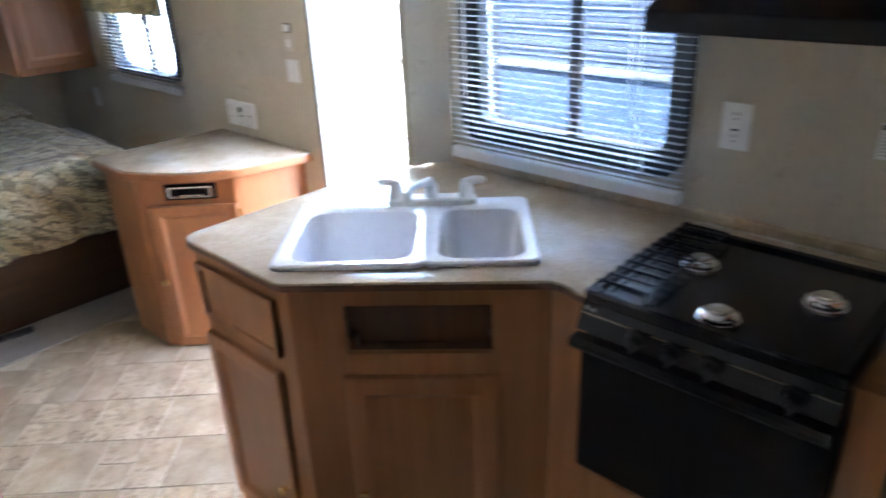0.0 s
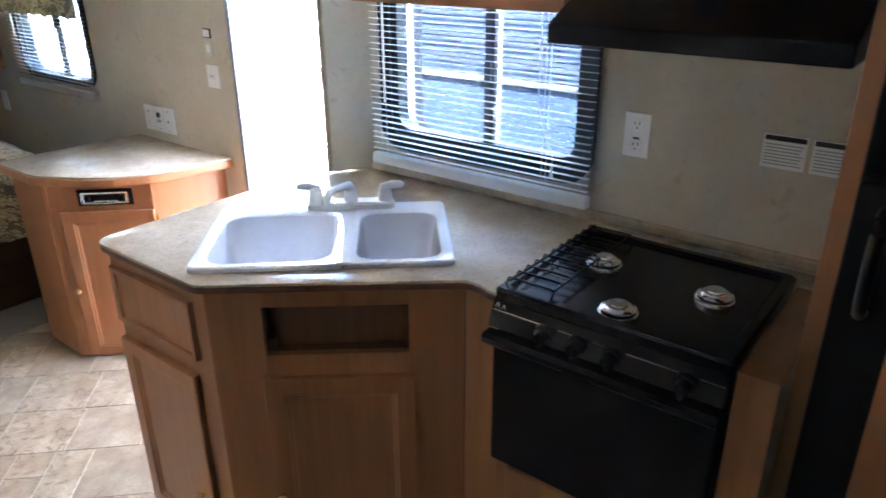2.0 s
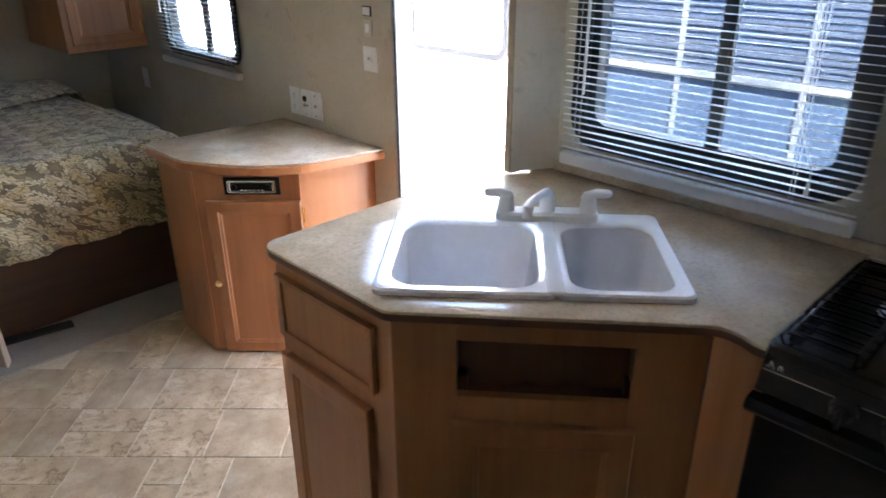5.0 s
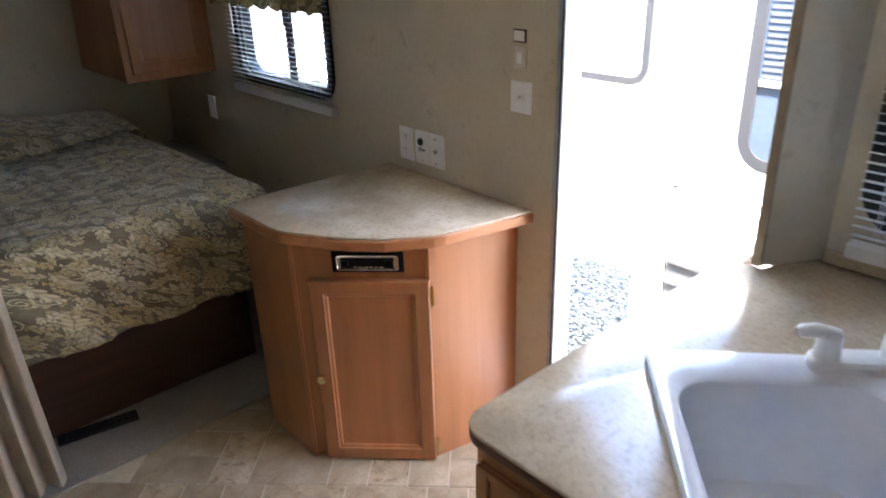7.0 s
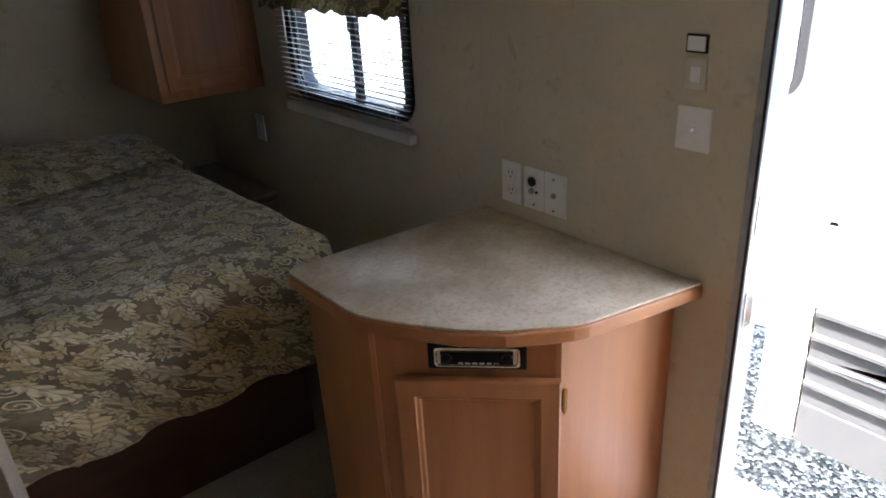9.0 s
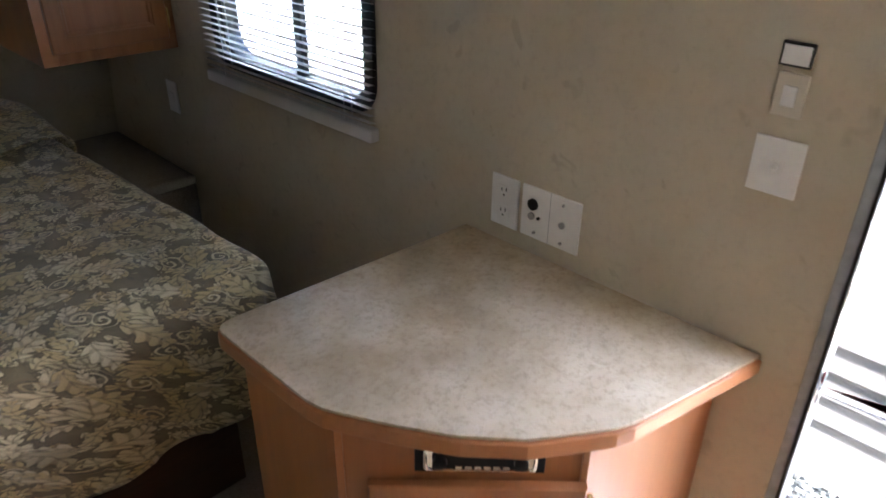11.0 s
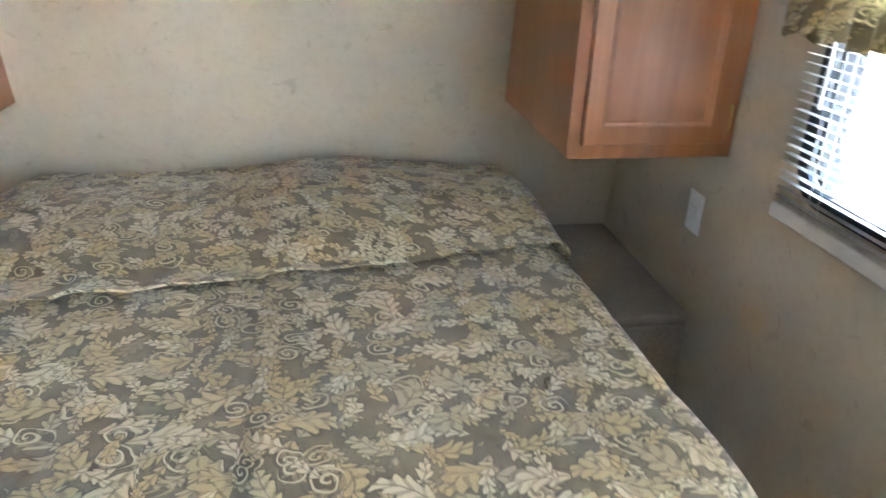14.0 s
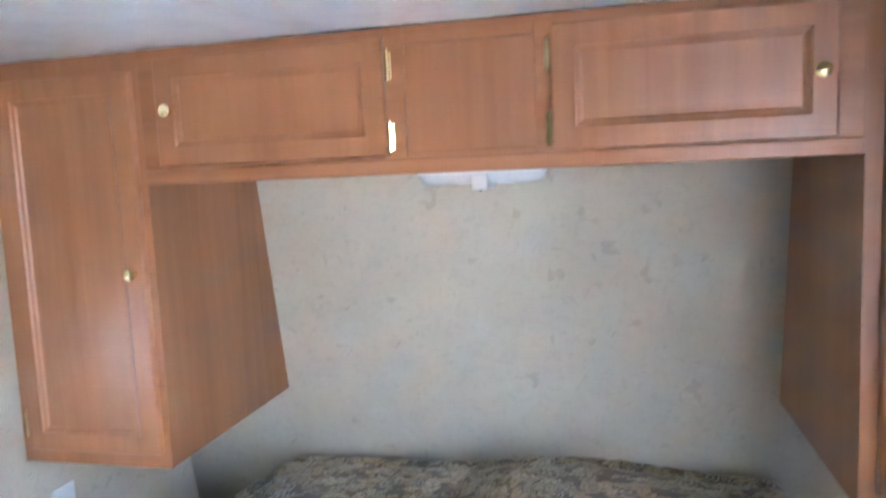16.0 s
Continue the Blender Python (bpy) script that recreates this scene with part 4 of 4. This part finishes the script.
cab_door(cc, Mc, 0.05, 0.401, 0.008, 0.650, knob_at=(0.064, 0.325), hinge_side=1, d=0.004, rail=0.044, hz=(0.598, 0.06))
rd = thing("car_stereo", Mc @ Vector((0.22, 0.0, 0.69)), "black car stereo with silver bezel set in the cabinet", "stereo")
R0, R1 = 0.139, 0.317
part("housing", turned(box(R0 - 0.014, 0.0045, 0.674, R1 + 0.014, 0.012, 0.74, bevel=0.002), Mc), BLACK_MATT, rd)
bm = bmesh.new()
loft(bm, [[(x, d, z) for x, z in rrect((R0 + R1) / 2, 0.707, (R1 - R0) / 2 - k, 0.023 - k, 0.008, 3)] for d, k in ((0.0122, 0), (0.02, 0.0), (0.022, 0.004), (0.019, 0.006))])
part("bezel", turned(bm, Mc), CHROME, rd, "silver faceplate bezel", True)
part("display", turned(box(R0 + 0.014, 0.0195, 0.692, R1 - 0.014, 0.0225, 0.722, bevel=0.001), Mc), OVEN_GLASS, rd, "dark display window")
for u in (R0 + 0.026, R1 - 0.026):
    part("dial", turned(tube(bmesh.new(), [(u, 0.019, 0.709), (u, 0.03, 0.709), (u, 0.032, 0.709)], [0.012, 0.011, 0.007], 16), Mc), BLACK_MATT, rd, "", True)
for k in range(6):
    u = R0 + 0.05 + 0.0148 * k
    part("button", turned(box(u, 0.0226, 0.6935, u + 0.011, 0.0242, 0.6985, bevel=0.0008), Mc), CHROME, rd)
ctop = thing("cabinet_top", (2.55, 3.65, 0.766), "beige stone-look laminate top with rounded wood edge", "worktop")
poly = [(2.868, 3.262), (2.868, 3.945)] + [(2.30, 3.978)] + arc((2.282, 3.95), 0.028, 90, 180, 4)[1:] + [(2.256, 3.70), (2.262, 3.668), (2.277, 3.637), (2.318, 3.562), (2.368, 3.482), (2.433, 3.410), (2.505, 3.360), (2.545, 3.334), (2.575, 3.322)]
part("top", prism([(x + (0.003 if x < 2.8 else 0), y + (0.003 if y < 3.9 else -0.003)) for x, y in poly], 0.7985, 0.806, bevel=0.003, seg=2), LAM, ctop, "", True)
part("edge_band", prism(poly, 0.766, 0.798, bevel=0.005, seg=3), OAK_X, ctop, "wood edge banding")


# ---- bedroom ----
BX0, BX1, BY0, BY1, BZ = 0.985, 2.51, 4.17, 5.865, 0.755
bed = thing("bed", (1.75, 5.0, 0), "bed made up with quilted olive scroll-patterned bedspread", "bed")
part("platform", box(BX0 + 0.06, 4.362, 0.0, BX1 - 0.06, 5.86, 0.44, bevel=0.003), BED_WOOD, bed, "dark wood bed platform")
part("mattress", box(BX0 + 0.03, BY0 + 0.04, 0.4405, BX1 - 0.03, 5.85, BZ - 0.045, bevel=0.05, seg=4), WHITE, bed)


def sheet_height(u, v):
    """Puckered quilt between straight stitch lines."""
    n = noise.noise(Vector((u * 5, v * 5, 0.3))) * 0.006 + noise.noise(Vector((u * 13, v * 13, 1.3))) * 0.0035
    a, b = abs(((u * 7.2) % 1) - 0.5), abs(((v * 4.0 + 0.4) % 1) - 0.5)
    return n + 0.008 * (1 - (2 * a) ** 6) * (1 - 0.6 * (2 * b) ** 8)


def cover(name, y_lo, y_hi, base_z, drop_front, bulge, label):
    nx, ny = 206, max(12, int((y_hi - y_lo) / 0.011))
    bm = bmesh.new()
    grid = []
    half = (BX1 - BX0) / 2
    for j in range(ny + 1):
        v = y_lo - drop_front + (y_hi - y_lo + drop_front) * j / ny
        row = []
        for i in range(nx + 1):
            s = -half - 0.27 + (2 * half + 0.54) * i / nx
            if not drop_front:
                v = y_lo + 0.13 * s + (y_hi - y_lo - 0.13 * s) * j / ny
            x, y, z = s, v, base_z + sheet_height(s, v)
            if not drop_front:
                z += 0.016 * math.exp(-j / 2.2) + 0.004 * math.sin(s * 31) * math.exp(-j / 4)
            r = 0.05
            over_x, over_y = abs(s) - (half - r), y_lo - v + r * 0 if drop_front else -1
            over_y = (y_lo + r) - v if drop_front else -1
            if bulge:
                z += bulge(s, v)
            ox, oy = max(0.0, over_x), max(0.0, over_y)
            o = math.hypot(ox, oy)
            if o > 0:
                a = min(o / r, math.pi / 2)
                fold = 0.016 * math.sin(v * 21 + s * 23 + 1) * min(1, max(0, o - 0.05) * 7)
                out = r * math.sin(a) + fold
                x = math.copysign(min(abs(s), half - r) + out * ox / o, s)
                y = max(v, y_lo + r if drop_front else v) - out * oy / o
                z -= r * (1 - math.cos(a)) + max(0, o - r * math.pi / 2)
            k = 1 - 0.06 * min(1.05, max(0.0, y - 4.25))
            row.append(bm.verts.new(((BX0 + BX1) / 2 + x * k, y, z)))
        grid.append(row)
    for a, b in zip(grid, grid[1:]):
        for i in range(nx):
            bm.faces.new((a[i], a[i + 1], b[i + 1], b[i]))
    bmesh.ops.recalc_face_normals(bm, faces=bm.faces)
    bm.normal_update()
    if sum(f.normal.z for f in bm.faces) < 0:
        bmesh.ops.reverse_faces(bm, faces=bm.faces)
        bm.normal_update()
    under = {v: bm.verts.new(v.co - v.normal * 0.006) for v in list(bm.verts)}
    edge = [e for e in bm.edges if len(e.link_faces) == 1]
    for f in list(bm.faces):
        bm.faces.new([under[v] for v in reversed(f.verts)])
    for e in edge:
        p, q = e.verts
        bm.faces.new((p, q, under[q], under[p]))
    bmesh.ops.recalc_face_normals(bm, faces=bm.faces)
    ob = part(name, bm, DAMASK, bed, label)
    for f in ob.data.polygons:
        f.use_smooth = True
    return ob


cover("bedspread", BY0, 5.36, BZ, 0.34, None, "quilted bedspread of light scrolls on olive brown")


def pillow_bulge(s, v):
    t = (v - 5.14) / 0.66
    hump = math.sin(math.pi * min(1, max(0, t * 1.05))) ** 0.7 * 0.05
    return 0.012 + hump * (0.8 + 0.75 * math.exp(-((s - 0.13) / 0.3) ** 2) - 0.25 * math.exp(-((s + 0.1) / 0.12) ** 2)) + 0.038 * max(0, t) * math.exp(-((s - 0.2) / 0.27) ** 2)


cover("pillow_flap", 5.085, BY1 - 0.035, BZ + 0.004, 0.0, pillow_bulge, "folded bedspread flap pulled over the pillows")
for k, s in enumerate((BX1 - 0.0, L)):
    e = W if k == 0 else BX0
    st = thing("bedside_step", ((s + e) / 2, 5.55, 0), "dark carpeted step box beside the bed", "step", "bedside steps")
    part("riser", box(s + 0.004, 5.275, 0.0, e - 0.004, 5.93, 0.487, bevel=0.006), CARPET, st)
    part("tread", box(s + 0.004, 5.262, 0.488, e - 0.004, 5.93, 0.525, bevel=0.016, seg=3), CARPET, st, "padded carpeted top")


def wardrobe(x0, x1, knob_u, hinge_side):
    w = thing("wardrobe_cabinet", ((x0 + x1) / 2, 5.6, 1.01), "oak-look hanging wardrobe cabinet beside the bed", "cabinet", "bedside wardrobes")
    pts = [(5.25, 0.982), (5.25, CEILZ - 0.003), (headwall_y(CEILZ) - 0.003, CEILZ - 0.003), (headwall_y(0.982) - 0.003, 0.982)]
    bm = bmesh.new()
    f0 = [bm.verts.new((x0, y, z)) for y, z in pts]
    f1 = [bm.verts.new((x1, y, z)) for y, z in pts]
    bm.faces.new(f0), bm.faces.new(list(reversed(f1)))
    for k in range(4):
        bm.faces.new((f0[k], f0[(k + 1) % 4], f1[(k + 1) % 4], f1[k]))
    bmesh.ops.recalc_face_normals(bm, faces=bm.faces)
    part("body", bm, OAK, w)
    M = along((x0, 5.25), (x1, 5.25))
    n = x1 - x0
    bm = bmesh.new()
    for a in ((0, 0.979, 0.045, CEILZ - 0.003), (n - 0.045, 0.979, n, CEILZ - 0.003), (0.045, 0.979, n - 0.045, 1.03), (0.045, 1.865, n - 0.045, CEILZ - 0.003)):
        bx(bm, a[0], -0.002, a[1], a[2], 0.003, a[3], bevel=0.001)
    part("face_frame", turned(bm, M), OAK, w)
    cab_door(w, M, 0.03, n - 0.018 if knob_u > 0 else n - 0.03, 1.016, 1.873, knob_at=(n - 0.04 if knob_u > 0 else 0.052, 1.435), hinge_side=hinge_side, d=0.003, rail=0.046)
    return w


wardrobe(L + 0.002, 1.036, 1, -1)
wardrobe(2.453, W - 0.002, -1, 1)
ob2 = thing("overhead_cabinet", (1.75, 5.5, 1.68), "oak-look overhead cabinet bridging the wardrobes above the bed", "cabinet")
ub = bmesh.new()
pts = [(5.25, 1.64), (5.25, CEILZ - 0.003), (headwall_y(CEILZ) - 0.004, CEILZ - 0.003), (headwall_y(1.64) - 0.004, 1.64)]
f0 = [ub.verts.new((1.0375, y, z)) for y, z in pts]
f1 = [ub.verts.new((2.4515, y, z)) for y, z in pts]
ub.faces.new(f0), ub.faces.new(list(reversed(f1)))
for k in range(4):
    ub.faces.new((f0[k], f0[(k + 1) % 4], f1[(k + 1) % 4], f1[k]))
bmesh.ops.recalc_face_normals(ub, faces=ub.faces)
part("body", ub, OAK, ob2)
Mo = along((1.0375, 5.25), (2.4515, 5.25))
part("lower_rail", turned(box(0.0, -0.004, 1.628, 1.414, 0.012, 1.66, bevel=0.004), Mo), OAK_X, ob2)
bm = bmesh.new()
for a in ((0.0, 1.66, 0.055, 1.917), (0.55, 1.66, 0.594, 1.917), (0.85, 1.66, 0.89, 1.917), (1.36, 1.66, 1.414, 1.917), (0.055, 1.88, 0.55, 1.917), (0.594, 1.88, 0.85, 1.917), (0.594, 1.66, 0.85, 1.672), (0.89, 1.88, 1.36, 1.917)):
    bx(bm, a[0], 0.0, a[1], a[2], 0.008, a[3], bevel=0.0015)
part("face_frame", turned(bm, Mo), OAK_X, ob2)
cab_door(ob2, Mo, 0.047, 0.556, 1.665, 1.893, knob_at=(0.083, 1.782), hinge_side=1, d=0.009, rail=0.045, hz=(1.703, 1.84))
cab_door(ob2, Mo, 0.882, 1.368, 1.66, 1.893, knob_at=(1.337, 1.773), hinge_side=-1, d=0.009, rail=0.045, hz=(1.703, 1.84))
lamp = thing("reading_light", (1.71, 5.65, 1.585), "white twin-lens reading light under the overhead cabinet", "lamp")
part("base", box(1.55, 5.60, 1.6220, 1.866, 5.73, 1.6395, bevel=0.005), WHITE, lamp)
for c in (1.622, 1.794):
    bm = bmesh.new()
    loft(bm, [[(x, y, z) for x, y in rrect(c, 5.67, 0.078 - k, 0.055 - k, 0.035, 5)] for z, k in ((1.6220, 0.0), (1.6120, 0.003), (1.6010, 0.012), (1.5950, 0.03))])
    part("lens", bm, LAMPW, lamp, "frosted white lens", True)
part("switch_block", box(1.688, 5.61, 1.582, 1.728, 5.72, 1.6220, bevel=0.004), WHITE, lamp)
part("switch", tube(bmesh.new(), [(1.708, 5.625, 1.582), (1.708, 5.622, 1.5815)], 0.004, 8), DARK, lamp)

# curtain drawn back against the partition
cu = thing("privacy_curtain", (1.57, 4.02, 0.07), "beige privacy curtain gathered against the partition", "curtain")
bm = bmesh.new()
cols = []
for k in range(41):
    t = k / 40
    x = 1.40 + 0.215 * t
    col = []
    for j in range(14):
        z = 0.075 + (CEILZ - 0.08) * j / 13
        amp = 0.022 * (1 - 0.3 * j / 13)
        flare = 0.028 * (1 - j / 13) ** 2 * t
        col.append(bm.verts.new((x + flare, 4.02 + amp * math.sin(t * 26 + 0.5 * math.sin(j * 0.7)), z)))
    cols.append(col)
for a, b in zip(cols, cols[1:]):
    for j in range(13):
        bm.faces.new((a[j], b[j], b[j + 1], a[j + 1]))
bmesh.ops.solidify(bm, geom=bm.faces, thickness=0.002)
part("cloth", bm, CURTAIN, cu, "", True)
part("track", box(L + 0.01, 4.01, CEILZ - 0.014, 2.5, 4.03, CEILZ - 0.001, bevel=0.002), WHITE, cu, "white ceiling curtain track")
fv = thing("floor_register", (1.81, 4.305, 0.0085), "dark brown metal floor heating register by the bed", "vent")
part("frame", turned(box(-0.13, -0.028, 0.0, 0.13, 0.028, 0.012, bevel=0.003), pose(1.81, 4.305, 0.0085, 0, 0, -9)), DARK, fv)
for k in range(11):
    part("slat", turned(box(-0.115 + 0.022 * k, -0.02, 0.0122, -0.107 + 0.022 * k, 0.02, 0.0145), pose(1.81, 4.305, 0.0085, 0, 0, -9)), BLACK_MATT, fv)


# ---- outside ----
GZ = -0.78
struct("ground", box(-400, -400, GZ - 0.2, 400, 400, GZ), GRAVEL, "pale crushed gravel storage lot", "ground")
nt_ = thing("travel_trailer", (5.2, 3.0, GZ), "white ribbed travel trailer parked close alongside", "trailer")
NX = 4.0


def ribbed(y0, y1, z0, z1, pitch, m, name):
    bm = bmesh.new()
    prof, z = [], z0
    while z < z1 - 1e-6:
        e = min(z + pitch, z1)
        prof += [(NX, z), (NX, z + (e - z) * 0.68), (NX - 0.012, z + (e - z) * 0.76), (NX - 0.012, z + (e - z) * 0.9)]
        z = e
    prof.append((NX, z1))
    a = [bm.verts.new((x, y0, z)) for x, z in prof]
    b = [bm.verts.new((x, y1, z)) for x, z in prof]
    for k in range(len(prof) - 1):
        bm.faces.new((a[k], b[k], b[k + 1], a[k + 1]))
    c = [bm.verts.new((NX + 0.08, y, z)) for y, z in ((y0, z0), (y1, z0), (y1, z1), (y0, z1))]
    bm.faces.new(c)
    bm.faces.new((a[0], c[0], c[1], b[0]))
    bmesh.ops.recalc_face_normals(bm, faces=bm.faces)
    return part(name, bm, m, nt_)


part("body", box(NX + 0.085, -1.5, 0.06, NX + 2.3, 7.5, 2.1, bevel=0.05), SIDING, nt_)
ribbed(3.62, 7.5, 0.07, 0.52, 0.105, SIDING, "side_panel")
part("side_panel", box(NX, 3.44, 0.521, NX + 0.08, 7.5, 2.1, bevel=0.004), SIDING, nt_)
ribbed(-1.5, 3.47, 0.221, 0.56, 0.105, SIDING, "side_panel")
part("side_panel", box(NX, -1.5, 0.561, NX + 0.08, 3.4395, 2.1, bevel=0.004), SIDING, nt_)
ribbed(-1.5, 3.46, -0.18, 0.22, 0.1, SIDING_GREY, "skirt_panel")
part("skirt_panel", box(NX - 0.006, -1.5, -0.36, NX + 0.08, 3.46, -0.181, bevel=0.004), SIDING_GREY, nt_)
part("corner_trim", box(NX - 0.02, 3.472, -0.36, NX + 0.08, 3.62, 0.52, bevel=0.006), SIDING, nt_)
nw = part("window", ring(bmesh.new(), NX - 0.03, NX - 0.001, 3.98, 1.25, 0.36, 0.31, 0.09, 0.03), RIM, nt_, "grey-rimmed window with blind, pane whitened for reflected sky")
# pane coloured white in place of the bright sky it reflects
part("pane", box(NX - 0.02, 3.66, 0.97, NX - 0.012, 4.30, 1.52), SIDING, nw)
for k in range(22):
    part("slat", box(NX - 0.0225, 3.66, 0.99 + 0.024 * k, NX - 0.0205, 4.30, 1.006 + 0.024 * k), SIDING, nw)
nw2 = part("window", ring(bmesh.new(), NX - 0.03, NX - 0.001, 2.21, 1.09, 1.0, 0.40, 0.12, 0.045), RIM, nt_, "wide dark-tinted trailer window")
part("pane", box(NX - 0.02, 1.25, 0.73, NX - 0.012, 3.165, 1.45), TINT, nw2)
# louvres sit before the opaque pane; the glass's shade is in their colour
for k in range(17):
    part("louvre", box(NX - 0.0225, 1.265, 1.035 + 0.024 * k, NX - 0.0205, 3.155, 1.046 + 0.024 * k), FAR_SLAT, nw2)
part("transom", box(NX - 0.03, 1.26, 1.005, NX - 0.0205, 3.16, 1.03, bevel=0.002), ALU, nw2)
for yy in (1.55, 2.2, 2.7):
    part("mullion", box(NX - 0.026, yy - 0.012, 0.735, NX - 0.0232, yy + 0.012, 1.445), ALU, nw2)
bm = bmesh.new()
vs = [bm.verts.new((NX - 0.022, y, z)) for y, z in ((3.36, 0.04), (3.1, 0.085), (2.6, 0.15), (2.6, 0.06), (3.1, 0.045))]
bm.faces.new(vs)
bmesh.ops.solidify(bm, geom=bm.faces, thickness=0.002)
part("decal", bm, DECAL, nt_, "dark red swoosh decal")
for k in range(4):
    y = 3.86 - 0.055 * k
    part("letter_bar", box(NX - 0.004, y - 0.03, 0.84, NX - 0.0005, y, 0.9), GREY_TXT, nt_)
for y in (1.9, 5.2):
    wl = part("wheel", tube(bmesh.new(), [(NX + 0.12, y, GZ + 0.34), (NX + 0.15, y, GZ + 0.34), (NX + 0.33, y, GZ + 0.34), (NX + 0.36, y, GZ + 0.34)], [0.30, 0.34, 0.34, 0.30], 28), BLACK_MATT, nt_, "black trailer tyre", True)
    part("rim", tube(bmesh.new(), [(NX + 0.11, y, GZ + 0.34), (NX + 0.119, y, GZ + 0.34)], [0.17, 0.19], 20), SIDING, wl)

# ---- floor pieces ----
def tile_mesh(w, h):
    bm = box(-w / 2, -h / 2, -0.002, w / 2, h / 2, 0.0015, bevel=0.001, seg=1)
    return mesh_of("tile", bm, TILE)


cache = {}
rng = random.Random(11)
S = 0.252
r2 = math.sqrt(0.5)
for row in range(-4, 32):
    p0 = 3.571 + S * (row - 12)
    q = -4.6 + rng.uniform(0, 0.25)
    while q < 2.2:
        kind = rng.choice((1, 1, 1, 2, 3, 4))
        cells = {1: [(0, 0, S, S)], 2: [(0, 0, S / 2, S)], 3: [(0, 0, S, S / 2), (0, S / 2, S, S / 2)], 4: [(0, 0, S / 2, S / 2), (0, S / 2, S / 2, S / 2), (S / 2, 0, S / 2, S)]}[kind]
        for a, b, w, h in cells:
            pc, qc = p0 + b + h / 2, q + a + w / 2
            x, y = (pc + qc) * r2, (pc - qc) * r2
            if not (L + 0.13 < x < W - 0.13 and 1.6 < y < 4.12 and not (x > 2.05 and y < 2.4)):
                continue
            key = (round(w, 4), round(h, 4))
            if key not in cache:
                cache[key] = tile_mesh(w - 0.0042, h - 0.0042)
            t = new("tile", cache[key])
            t.parent = floor
            t.matrix_basis = pose(x, y, 0.0, 0, 0, -45)
        q += S / 2 if kind == 2 else S
